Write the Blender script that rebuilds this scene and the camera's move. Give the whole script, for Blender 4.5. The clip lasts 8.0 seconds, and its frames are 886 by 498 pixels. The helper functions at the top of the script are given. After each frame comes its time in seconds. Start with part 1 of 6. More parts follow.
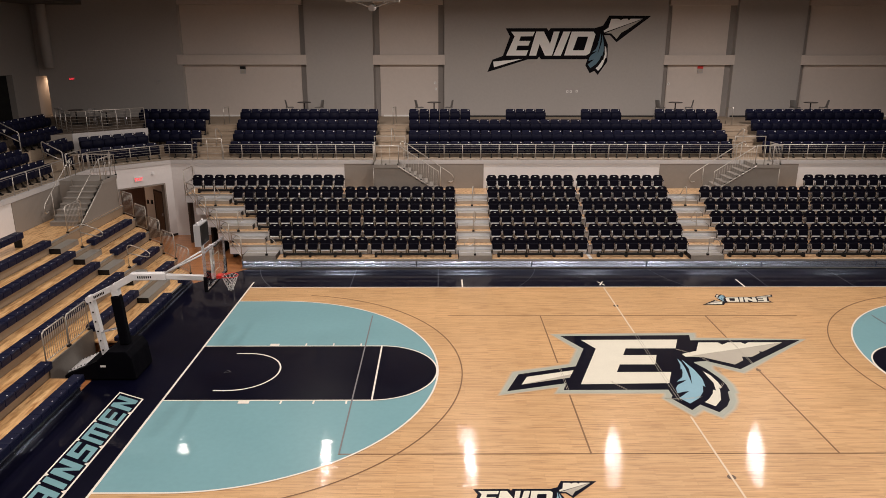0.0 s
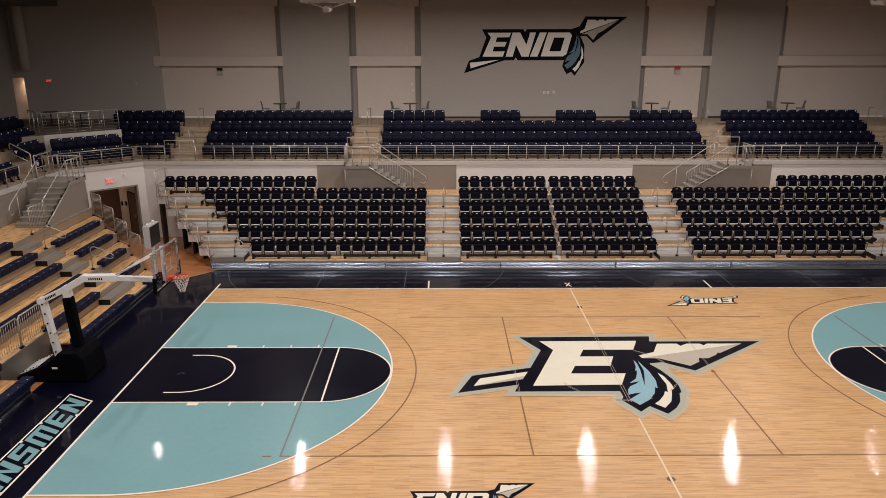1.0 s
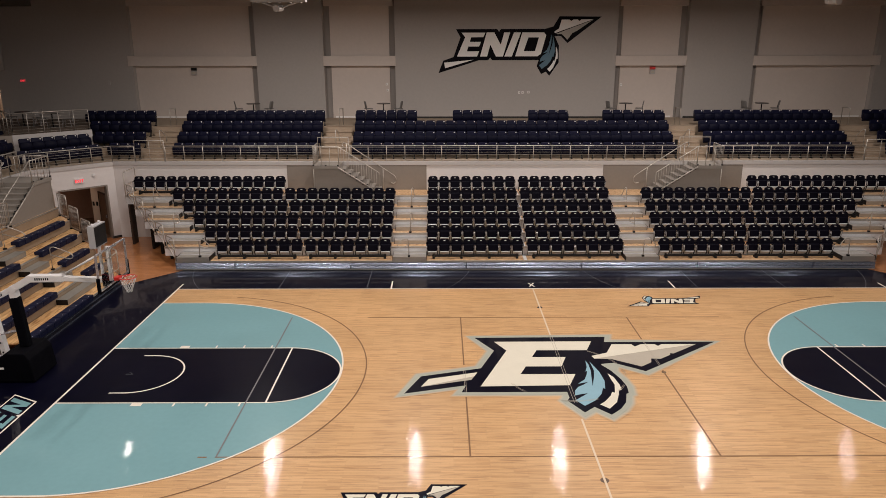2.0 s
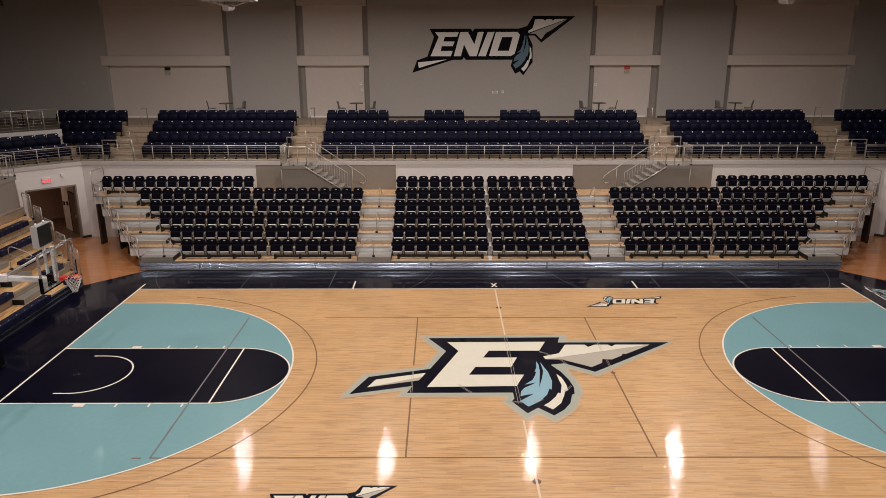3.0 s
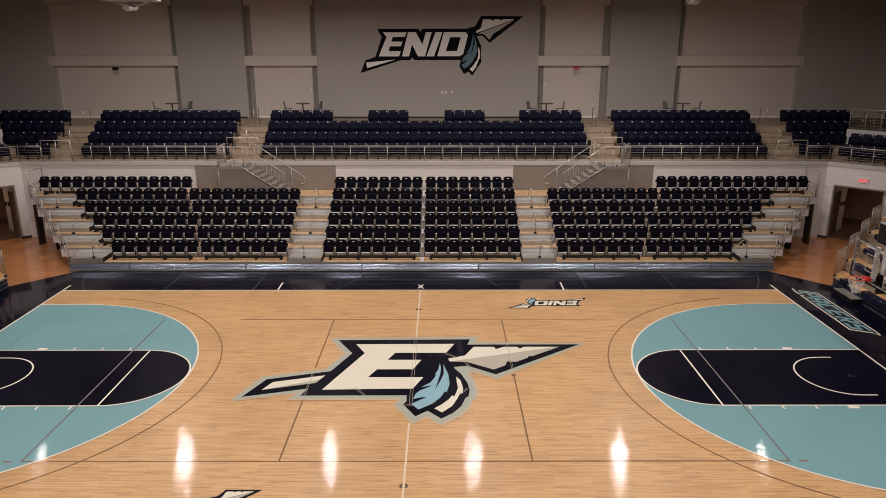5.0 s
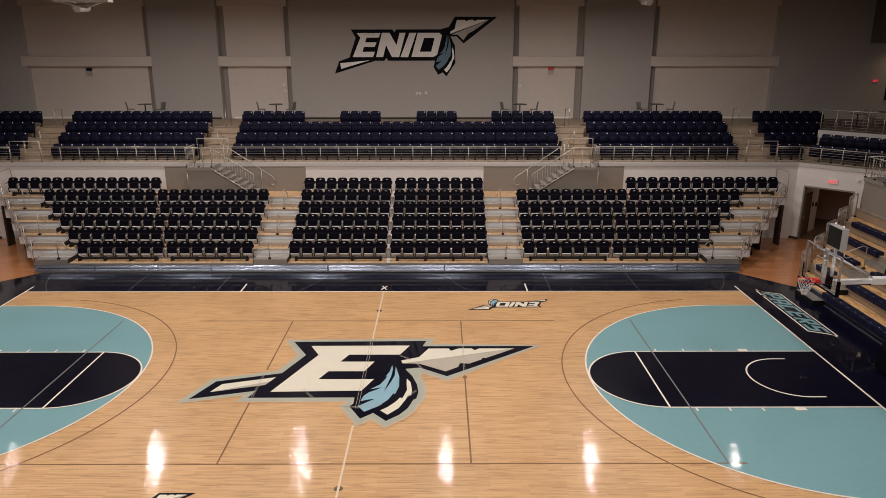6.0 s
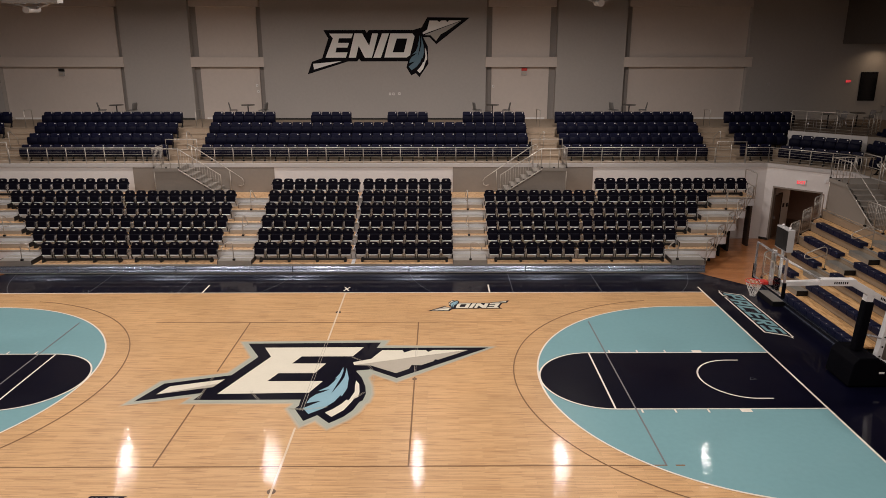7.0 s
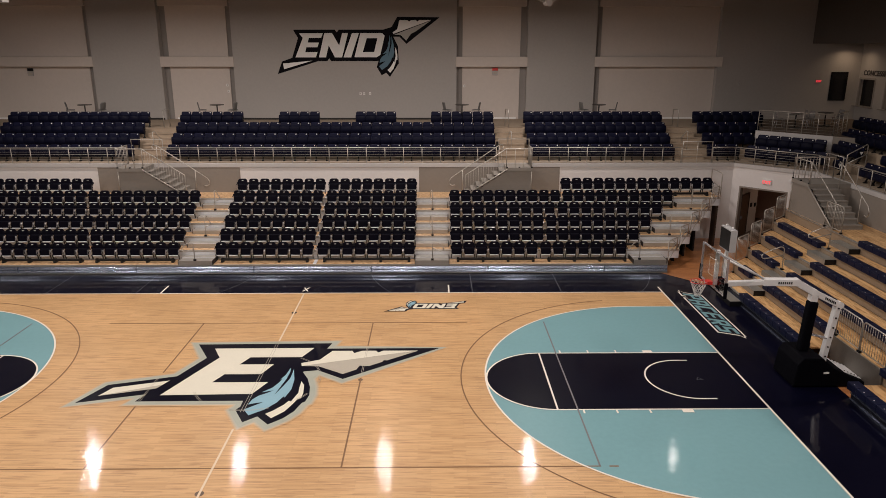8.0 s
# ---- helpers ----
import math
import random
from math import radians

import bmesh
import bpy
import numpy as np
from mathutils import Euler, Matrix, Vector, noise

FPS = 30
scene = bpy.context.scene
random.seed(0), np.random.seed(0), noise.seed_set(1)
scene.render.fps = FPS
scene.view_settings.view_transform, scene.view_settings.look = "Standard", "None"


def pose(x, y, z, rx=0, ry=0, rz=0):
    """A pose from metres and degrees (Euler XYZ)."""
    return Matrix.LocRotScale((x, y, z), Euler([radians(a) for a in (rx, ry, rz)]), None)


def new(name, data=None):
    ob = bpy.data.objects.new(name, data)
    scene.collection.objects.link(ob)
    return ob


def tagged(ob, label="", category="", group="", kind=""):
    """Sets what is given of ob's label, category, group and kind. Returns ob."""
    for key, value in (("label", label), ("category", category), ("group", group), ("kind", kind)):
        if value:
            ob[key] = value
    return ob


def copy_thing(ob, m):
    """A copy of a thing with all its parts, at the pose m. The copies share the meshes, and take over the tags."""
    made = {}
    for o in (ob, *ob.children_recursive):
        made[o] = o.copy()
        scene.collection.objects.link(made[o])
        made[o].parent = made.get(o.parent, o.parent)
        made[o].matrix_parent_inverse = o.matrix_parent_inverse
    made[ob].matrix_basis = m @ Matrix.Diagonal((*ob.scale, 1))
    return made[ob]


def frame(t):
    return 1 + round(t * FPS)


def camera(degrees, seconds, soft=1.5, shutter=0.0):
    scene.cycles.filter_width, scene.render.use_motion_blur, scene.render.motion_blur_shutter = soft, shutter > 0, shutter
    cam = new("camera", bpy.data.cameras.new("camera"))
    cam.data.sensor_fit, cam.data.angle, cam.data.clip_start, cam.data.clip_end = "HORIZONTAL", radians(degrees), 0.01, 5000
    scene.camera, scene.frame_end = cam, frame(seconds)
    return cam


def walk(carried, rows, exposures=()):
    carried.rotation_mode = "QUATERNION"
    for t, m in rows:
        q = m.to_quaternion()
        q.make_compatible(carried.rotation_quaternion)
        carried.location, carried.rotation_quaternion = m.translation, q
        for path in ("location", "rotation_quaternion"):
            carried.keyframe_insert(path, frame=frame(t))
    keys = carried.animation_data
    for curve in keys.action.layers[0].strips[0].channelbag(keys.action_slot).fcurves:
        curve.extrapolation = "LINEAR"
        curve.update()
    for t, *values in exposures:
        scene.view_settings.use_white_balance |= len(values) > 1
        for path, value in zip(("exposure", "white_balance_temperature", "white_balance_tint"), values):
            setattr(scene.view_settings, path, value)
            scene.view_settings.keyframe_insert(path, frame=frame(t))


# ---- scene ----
cam = camera(64.14, 8.0, soft=0.6)
# seconds, eye (metres), yaw, pitch, roll (degrees)
PATH_ROWS = [
    (0, -6.663, -19.465, 9.491, -0.304, -16.204, -0.046),
    (0.5, -5.965, -19.452, 9.489, -0.251, -16.142, 0.014),
    (1, -5.224, -19.430, 9.481, -0.207, -16.106, 0.049),
    (1.5, -4.458, -19.402, 9.471, -0.170, -16.088, 0.065),
    (2, -3.681, -19.371, 9.459, -0.141, -16.084, 0.067),
    (2.5, -2.901, -19.337, 9.450, -0.117, -16.087, 0.060),
    (3, -2.127, -19.302, 9.444, -0.101, -16.094, 0.048),
    (3.5, -1.364, -19.267, 9.441, -0.091, -16.101, 0.035),
    (4, -0.613, -19.233, 9.444, -0.090, -16.107, 0.022),
    (4.5, 0.124, -19.201, 9.451, -0.099, -16.109, 0.011),
    (5, 0.850, -19.171, 9.462, -0.119, -16.108, 0.003),
    (5.5, 1.567, -19.143, 9.476, -0.154, -16.103, -0.002),
    (6, 2.280, -19.117, 9.491, -0.206, -16.096, -0.005),
    (6.5, 2.995, -19.092, 9.506, -0.278, -16.089, -0.007),
    (7, 3.717, -19.067, 9.517, -0.375, -16.085, -0.011),
    (7.5, 4.454, -19.041, 9.522, -0.501, -16.088, -0.019),
    (8, 5.213, -19.013, 9.516, -0.660, -16.104, -0.035),
]
walk(cam, [(t, pose(x, y, z, 90 + pitch, roll, yaw)) for t, x, y, z, yaw, pitch, roll in PATH_ROWS],
     [(0.0, 0.04), (1.0, -0.03), (3.0, -0.10), (4.5, -0.15), (6.0, -0.14), (8.0, -0.08)])

# ---- light ----
world = bpy.data.worlds.new("world")
scene.world = world
world.use_nodes = True
world.node_tree.nodes["Background"].inputs[0].default_value = (0.5, 0.45, 0.4, 1)
world.node_tree.nodes["Background"].inputs[1].default_value = 0.0
scene.view_settings.exposure = 0.0

LAMP_Z = 11.5
LAMP_WATTS = 350.0


def lamp(x, y, z, watts, size, spread=180.0, colour=(1.0, 0.888, 0.818)):
    d = bpy.data.lights.new("high_bay_lamp", "AREA")
    d.shape, d.size, d.energy, d.color, d.spread = "DISK", size, watts, colour, radians(spread)
    ob = new("high_bay_lamp", d)
    ob.location = (x, y, z)
    return ob


LAMP_PLACES = [(-20.3 + 7.62 * i, y) for y in (13.6, 4.6, -4.6, -13.6) for i in range(6)]
for lx, ly in LAMP_PLACES:
    share_of = 0.85 if ly < -10 else 1.0
    if ly > 13 and 9 < abs(lx) < 17:
        share_of = 1.18 if lx < 0 else 1.30
    size, spread = 0.46, 180.0
    if abs(lx) > 17:
        # dimmer end columns
        share_of *= {13.6: (0.27, 0.27), 4.6: (0.47, 0.36), -4.6: (1.0, 0.72), -13.6: (0.80, 0.55)}[ly][lx > 0]
        size, spread = 0.48, 164.0
    lamp(lx, ly, LAMP_Z - 0.02, LAMP_WATTS * share_of, size, spread)
for s in (-1, 1):
    for ly in (22.3, 19.0, 15.0):
        if s > 0:
            lamp(s * 29.0, ly, 9.55, 10.0, 0.2, 140.0, (1.0, 0.72, 0.47))


# ---- materials ----
def nodes_of(name):
    m = bpy.data.materials.new(name)
    m.use_nodes = True
    nt = m.node_tree
    return m, nt, nt.nodes["Principled BSDF"]


def mat(name, colour, rough=0.5, metal=0.0, vary=0.12, scale=3.0, bump=0.0, bump_scale=60.0, coat=0.0, coat_rough=0.1,
        stretch=(1, 1, 1), per_object=0.0, spec=0.5, coat_bump=0.0):
    m, nt, b = nodes_of(name)
    n, l = nt.nodes, nt.links
    tc = n.new("ShaderNodeTexCoord")
    mp = n.new("ShaderNodeMapping")
    mp.inputs["Scale"].default_value = stretch
    l.new(tc.outputs["Object"], mp.inputs[0])
    big = n.new("ShaderNodeTexNoise")
    big.inputs["Scale"].default_value, big.inputs["Detail"].default_value = scale, 6
    fine = n.new("ShaderNodeTexNoise")
    fine.inputs["Scale"].default_value, fine.inputs["Detail"].default_value = scale * 14, 3
    l.new(mp.outputs[0], big.inputs[0])
    l.new(mp.outputs[0], fine.inputs[0])
    add = n.new("ShaderNodeMath")
    add.operation = "ADD"
    l.new(big.outputs["Fac"], add.inputs[0])
    l.new(fine.outputs["Fac"], add.inputs[1])
    src = add.outputs[0]
    if per_object:
        oi = n.new("ShaderNodeObjectInfo")
        ma = n.new("ShaderNodeMath")
        ma.operation = "MULTIPLY_ADD"
        ma.inputs[1].default_value = per_object
        l.new(oi.outputs["Random"], ma.inputs[0])
        l.new(src, ma.inputs[2])
        src = ma.outputs[0]
    mr = n.new("ShaderNodeMapRange")
    mr.inputs[1].default_value, mr.inputs[2].default_value = 0.6, 1.4 + per_object
    mr.inputs[3].default_value, mr.inputs[4].default_value = 1 - vary, 1 + vary
    l.new(src, mr.inputs[0])
    mul = n.new("ShaderNodeVectorMath")
    mul.operation = "SCALE"
    mul.inputs[0].default_value = colour
    l.new(mr.outputs[0], mul.inputs["Scale"])
    l.new(mul.outputs[0], b.inputs["Base Color"])
    rr = n.new("ShaderNodeMapRange")
    rr.inputs[1].default_value, rr.inputs[2].default_value = 0.3, 0.7
    rr.inputs[3].default_value, rr.inputs[4].default_value = max(0.02, rough * 0.82), min(1, rough * 1.18)
    l.new(big.outputs["Fac"], rr.inputs[0])
    l.new(rr.outputs[0], b.inputs["Roughness"])
    b.inputs["Metallic"].default_value = metal
    b.inputs["Specular IOR Level"].default_value = spec
    b.inputs["Coat Weight"].default_value, b.inputs["Coat Roughness"].default_value = coat, coat_rough
    if coat_bump:
        cs = n.new("ShaderNodeMapping")
        cs.inputs["Scale"].default_value = (0.5, 4.6, 1.0)
        l.new(tc.outputs["Object"], cs.inputs[0])
        ct = n.new("ShaderNodeTexNoise")
        ct.inputs["Scale"].default_value, ct.inputs["Detail"].default_value = 2.5, 2
        l.new(cs.outputs[0], ct.inputs[0])
        cb = n.new("ShaderNodeBump")
        cb.inputs["Strength"].default_value, cb.inputs["Distance"].default_value = coat_bump, 0.01
        l.new(ct.outputs["Fac"], cb.inputs["Height"])
        l.new(cb.outputs[0], b.inputs["Coat Normal"])
    if bump:
        bt = n.new("ShaderNodeTexNoise")
        bt.inputs["Scale"].default_value, bt.inputs["Detail"].default_value = bump_scale, 4
        l.new(tc.outputs["Object"], bt.inputs[0])
        bp = n.new("ShaderNodeBump")
        bp.inputs["Strength"].default_value, bp.inputs["Distance"].default_value = bump, 0.01
        l.new(bt.outputs["Fac"], bp.inputs["Height"])
        l.new(bp.outputs[0], b.inputs["Normal"])
    return m


def plank_mat(name, c1, c2, c3, width, length, rough, coat, coat_rough, along="x", gap=0.0012, grain=(0.8, 14.0, 1.0), band=(0.52, 0.78)):
    """Narrow hardwood strips: a brick pattern for the boards, stretched grain in each."""
    m, nt, b = nodes_of(name)
    n, l = nt.nodes, nt.links
    tc = n.new("ShaderNodeTexCoord")
    mp = n.new("ShaderNodeMapping")
    if along == "y":
        mp.inputs["Rotation"].default_value = (0, 0, radians(90))
    l.new(tc.outputs["Object"], mp.inputs[0])
    br = n.new("ShaderNodeTexBrick")
    br.offset, br.offset_frequency, br.squash = 0.37, 3, 1.0
    br.inputs["Color1"].default_value, br.inputs["Color2"].default_value = (*c1, 1), (*c2, 1)
    br.inputs["Mortar"].default_value = (*[v * 0.45 for v in c1], 1)
    br.inputs["Scale"].default_value = 1.0
    br.inputs["Bias"].default_value = -0.3
    br.inputs["Mortar Size"].default_value = gap
    br.inputs["Brick Width"].default_value, br.inputs["Row Height"].default_value = length, width
    l.new(mp.outputs[0], br.inputs[0])
    st = n.new("ShaderNodeMapping")
    st.inputs["Scale"].default_value = grain
    l.new(mp.outputs[0], st.inputs[0])
    gr = n.new("ShaderNodeTexNoise")
    gr.inputs["Scale"].default_value, gr.inputs["Detail"].default_value = 1.6, 8
    l.new(st.outputs[0], gr.inputs[0])
    ramp = n.new("ShaderNodeValToRGB")
    ramp.color_ramp.elements[0].position, ramp.color_ramp.elements[0].color = band[0], (0, 0, 0, 1)
    ramp.color_ramp.elements[1].position, ramp.color_ramp.elements[1].color = band[1], (1, 1, 1, 1)
    l.new(gr.outputs["Fac"], ramp.inputs[0])
    mix = n.new("ShaderNodeMix")
    mix.data_type = "RGBA"
    l.new(ramp.outputs[0], mix.inputs[0])
    l.new(br.outputs["Color"], mix.inputs[6])
    mix.inputs[7].default_value = (*c3, 1)
    wide = n.new("ShaderNodeTexNoise")
    wide.inputs["Scale"].default_value = 0.35
    l.new(tc.outputs["Object"], wide.inputs[0])
    mr = n.new("ShaderNodeMapRange")
    mr.inputs[1].default_value, mr.inputs[2].default_value, mr.inputs[3].default_value, mr.inputs[4].default_value = 0.3, 0.7, 0.92, 1.08
    l.new(wide.outputs["Fac"], mr.inputs[0])
    sc = n.new("ShaderNodeVectorMath")
    sc.operation = "SCALE"
    l.new(mix.outputs[2], sc.inputs[0])
    l.new(mr.outputs[0], sc.inputs["Scale"])
    l.new(sc.outputs[0], b.inputs["Base Color"])
    b.inputs["Roughness"].default_value = rough
    b.inputs["Coat Weight"].default_value, b.inputs["Coat Roughness"].default_value = coat, coat_rough
    bt = n.new("ShaderNodeTexNoise")
    bt.inputs["Scale"].default_value, bt.inputs["Detail"].default_value = 2.5, 3
    l.new(st.outputs[0], bt.inputs[0])
    bp = n.new("ShaderNodeBump")
    bp.inputs["Strength"].default_value, bp.inputs["Distance"].default_value = 0.15, 0.01
    l.new(bt.outputs["Fac"], bp.inputs["Height"])
    l.new(bp.outputs[0], b.inputs["Coat Normal"])
    return m


def glow(name, colour, strength):
    m, nt, b = nodes_of(name)
    b.inputs["Base Color"].default_value = (*colour, 1)
    b.inputs["Emission Color"].default_value = (*colour, 1)
    b.inputs["Emission Strength"].default_value = strength
    return m


M_WOOD = plank_mat("maple_court", (0.67, 0.41, 0.195), (0.53, 0.298, 0.128), (0.30, 0.145, 0.058), 0.057, 0.85, 0.4, 0.36, 0.046)
M_WOODRUN = plank_mat("orange_hardwood", (0.55, 0.23, 0.085), (0.40, 0.15, 0.052), (0.26, 0.088, 0.028), 0.057, 1.1, 0.4, 0.6, 0.09)
M_DECK = plank_mat("bleacher_deck_wood", (0.74, 0.50, 0.285), (0.60, 0.38, 0.20), (0.34, 0.175, 0.075), 0.42, 1.22, 0.42, 0.4, 0.15, gap=0.001, grain=(4.5, 8.0, 1.0), band=(0.42, 0.66))
M_DECK_Y = plank_mat("bleacher_deck_wood_side", (0.81, 0.51, 0.24), (0.62, 0.355, 0.15), (0.40, 0.19, 0.065), 0.42, 1.22, 0.42, 0.4, 0.15, along="y", gap=0.001, grain=(1.4, 7.0, 1.0), band=(0.44, 0.70))
FLOOR_GLOSS = dict(coat=0.40, coat_rough=0.035, coat_bump=0.22, spec=0.12)
M_NAVY = mat("navy_floor_paint", (0.0024, 0.0024, 0.0100), 0.35, vary=0.25, scale=0.6, coat=0.48, coat_rough=0.035, coat_bump=0.045, spec=0.05)
M_TEAL = mat("pale_teal_floor_paint", (0.195, 0.375, 0.415), 0.35, vary=0.05, scale=0.5, **FLOOR_GLOSS)
M_CREAM = mat("cream_line_paint", (0.86, 0.80, 0.71), 0.35, vary=0.05, scale=2.0, **FLOOR_GLOSS)
M_CENTRE = mat("pale_centre_line_paint", (0.76, 0.62, 0.46), 0.35, vary=0.05, scale=2.0, **FLOOR_GLOSS)
M_SAND = mat("cream_logo_paint", (0.765, 0.73, 0.615), 0.35, vary=0.05, scale=2.0, **FLOOR_GLOSS)
M_GREYLINE = mat("grey_line_paint", (0.245, 0.14, 0.075), 0.4, vary=0.1, scale=2.0, **FLOOR_GLOSS)
M_PALELINE = mat("pale_grey_line_paint", (0.21, 0.205, 0.215), 0.4, vary=0.1, scale=2.0, **FLOOR_GLOSS)
M_BORDERLINE = mat("faint_grey_line_paint", (0.075, 0.08, 0.095), 0.4, vary=0.2, scale=2.0, **FLOOR_GLOSS)
M_HALO = mat("sage_grey_paint", (0.41, 0.43, 0.37), 0.35, vary=0.06, scale=2.0, **FLOOR_GLOSS)
M_STONE = mat("warm_grey_paint", (0.48, 0.44, 0.37), 0.35, vary=0.06, scale=2.0, **FLOOR_GLOSS)
M_SKY = mat("light_blue_paint", (0.27, 0.46, 0.56), 0.35, vary=0.06, scale=2.0, **FLOOR_GLOSS)
M_INK = mat("wall_ink_vinyl", (0.005, 0.0045, 0.007), 0.7, vary=0.1, spec=0.1)
M_VINYL = mat("wall_white_vinyl", (0.90, 0.885, 0.87), 0.6, vary=0.04)
M_VSTONE = mat("wall_grey_vinyl", (0.45, 0.43, 0.40), 0.6, vary=0.04)
M_VBLUE = mat("wall_blue_vinyl", (0.10, 0.19, 0.26), 0.6, vary=0.06)
M_GREY = mat("grey_wall_paint", (0.424, 0.396, 0.378), 0.85, vary=0.05, scale=0.5, bump=0.08, bump_scale=180)
# dark grey parts; on the west wall it is M_GREY with shade mixed in
M_DARKGREY = mat("dark_grey_and_wall_shade", (0.29, 0.265, 0.25), 0.85, vary=0.05, scale=0.5, bump=0.08, bump_scale=180)
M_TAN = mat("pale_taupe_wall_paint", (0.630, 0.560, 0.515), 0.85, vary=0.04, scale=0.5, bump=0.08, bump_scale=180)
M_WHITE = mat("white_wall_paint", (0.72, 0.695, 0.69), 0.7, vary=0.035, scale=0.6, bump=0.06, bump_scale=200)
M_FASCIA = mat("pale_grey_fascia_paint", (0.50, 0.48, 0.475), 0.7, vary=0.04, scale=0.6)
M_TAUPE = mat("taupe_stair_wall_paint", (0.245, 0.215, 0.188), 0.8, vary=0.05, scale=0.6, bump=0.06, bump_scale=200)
M_CEIL = mat("dark_ceiling_paint", (0.045, 0.04, 0.038), 0.9, vary=0.15, scale=0.8)
M_CONC = mat("tan_concrete", (0.37, 0.29, 0.215), 0.75, vary=0.12, scale=1.6, bump=0.1, bump_scale=90)
M_SOFFIT = mat("dark_grey_soffit_paint", (0.115, 0.098, 0.088), 0.9, vary=0.10, scale=0.6)
M_POCKET = mat("dark_steel_panel", (0.125, 0.112, 0.098), 0.5, metal=0.2, vary=0.15, scale=1.5)
M_CARPET = mat("dark_brown_carpet", (0.15, 0.118, 0.095), 0.95, vary=0.15, scale=2.5, bump=0.2, bump_scale=300, spec=0.1)
M_STEPGREY = mat("worn_grey_step_plate", (0.30, 0.285, 0.26), 0.45, metal=0.4, vary=0.15, scale=2.0, stretch=(6, 0.5, 6))
M_CONCG = mat("grey_concrete_step", (0.255, 0.232, 0.208), 0.75, vary=0.12, scale=2.2, bump=0.1, bump_scale=90)
M_ALU = mat("ribbed_aluminium", (0.53, 0.505, 0.47), 0.42, metal=0.75, vary=0.14, scale=2.0, stretch=(0.5, 6, 6), bump=0.05, bump_scale=220)
M_RISER = mat("pale_grey_steel_riser", (0.72, 0.735, 0.77), 0.45, metal=0.2, vary=0.10, scale=1.2)
M_BEIGE = mat("beige_riser_panel", (0.29, 0.22, 0.155), 0.5, vary=0.12, scale=1.2)
M_UMBER = mat("red_brown_wall_paint", (0.33, 0.20, 0.15), 0.7, vary=0.12, scale=1.2)
M_SKIRT = mat("blue_grey_steel_skirt", (0.50, 0.58, 0.75), 0.215, metal=0.9, vary=0.2, scale=0.8, stretch=(0.4, 3, 3))
M_SKIRTDARK = mat("dark_steel_front", (0.03, 0.032, 0.048), 0.25, metal=0.5, vary=0.2, scale=0.8)
M_RAIL = mat("galvanised_rail_steel", (0.50, 0.465, 0.425), 0.42, metal=0.6, vary=0.12, scale=5)
M_BLACK = mat("black_steel", (0.006, 0.006, 0.007), 0.5, spec=0.3, vary=0.25, scale=3)
M_CHAIR = mat("black_moulded_plastic", (0.0040, 0.0037, 0.0085), 0.48, vary=0.25, scale=4, per_object=0.4, spec=0.06, bump=0.06, bump_scale=300)
M_NAVYCHAIR = mat("navy_moulded_plastic", (0.0046, 0.0054, 0.0215), 0.5, vary=0.25, scale=4, per_object=0.4, spec=0.12, bump=0.06, bump_scale=300)
M_NAVYSEAT = mat("dark_navy_seat_plastic", (0.0033, 0.0038, 0.0140), 0.55, vary=0.25, scale=4, per_object=0.4, spec=0.10, bump=0.06, bump_scale=300)
M_BENCH = mat("navy_bench_plastic", (0.0065, 0.0085, 0.030), 0.42, vary=0.2, scale=4, per_object=0.15, spec=0.22, bump=0.06, bump_scale=300)
M_PLATE = mat("white_number_plate", (0.85, 0.84, 0.82), 0.4, vary=0.03)
M_HINGE = mat("pale_grey_hinge_cover", (0.80, 0.83, 0.88), 0.26, metal=0.15, vary=0.10, per_object=0.8)
M_SILVER = mat("silver_leg_steel", (0.60, 0.59, 0.62), 0.27, metal=0.7, vary=0.1)
M_WHITESTEEL = mat("white_powder_coat", (0.74, 0.73, 0.74), 0.35, vary=0.06, scale=2.5)
M_CLOCK = mat("grey_clock_housing", (0.36, 0.36, 0.37), 0.45, vary=0.06)
M_PAD = mat("black_vinyl_pad", (0.0022, 0.0022, 0.004), 0.7, spec=0.05, vary=0.2, scale=3, bump=0.08, bump_scale=120)
M_RED = mat("red_powder_coat", (0.62, 0.035, 0.03), 0.35, vary=0.08)
M_NET = mat("white_net_cord", (0.75, 0.73, 0.72), 0.8, vary=0.05)
M_DARKWOOD = mat("dark_brown_panel", (0.035, 0.02, 0.014), 0.5, vary=0.2, scale=2.0)
M_DOORWOOD = mat("brown_door_veneer", (0.13, 0.075, 0.045), 0.45, vary=0.2, scale=2.0, stretch=(8, 8, 0.6))
M_TAB = mat("dark_table_top", (0.05, 0.042, 0.038), 0.4, vary=0.1)
M_CHAIRGREY = mat("grey_cafe_chair_plastic", (0.15, 0.145, 0.14), 0.5, vary=0.08)
M_CHAIRPALE = mat("pale_cafe_chair_plastic", (0.22, 0.205, 0.20), 0.5, vary=0.08)
M_SCREEN = mat("dark_screen_glass", (0.008, 0.008, 0.01), 0.15, vary=0.05)
M_FIXTURE = mat("white_fixture_housing", (0.45, 0.43, 0.42), 0.4, metal=0.2, vary=0.06)
M_RUBBER = mat("black_rubber_base", (0.02, 0.018, 0.017), 0.6, vary=0.15)
M_EXIT = glow("exit_red_glow", (1.0, 0.05, 0.07), 0.85)
M_EXITBACK = mat("exit_sign_housing", (0.42, 0.34, 0.33), 0.4, vary=0.05)


def glass():
    m, nt, b = nodes_of("clear_acrylic")
    b.inputs["Base Color"].default_value = (0.95, 0.97, 0.97, 1)
    b.inputs["Roughness"].default_value, b.inputs["IOR"].default_value = 0.02, 1.2
    b.inputs["Transmission Weight"].default_value = 1.0
    return m


M_GLASS = glass()


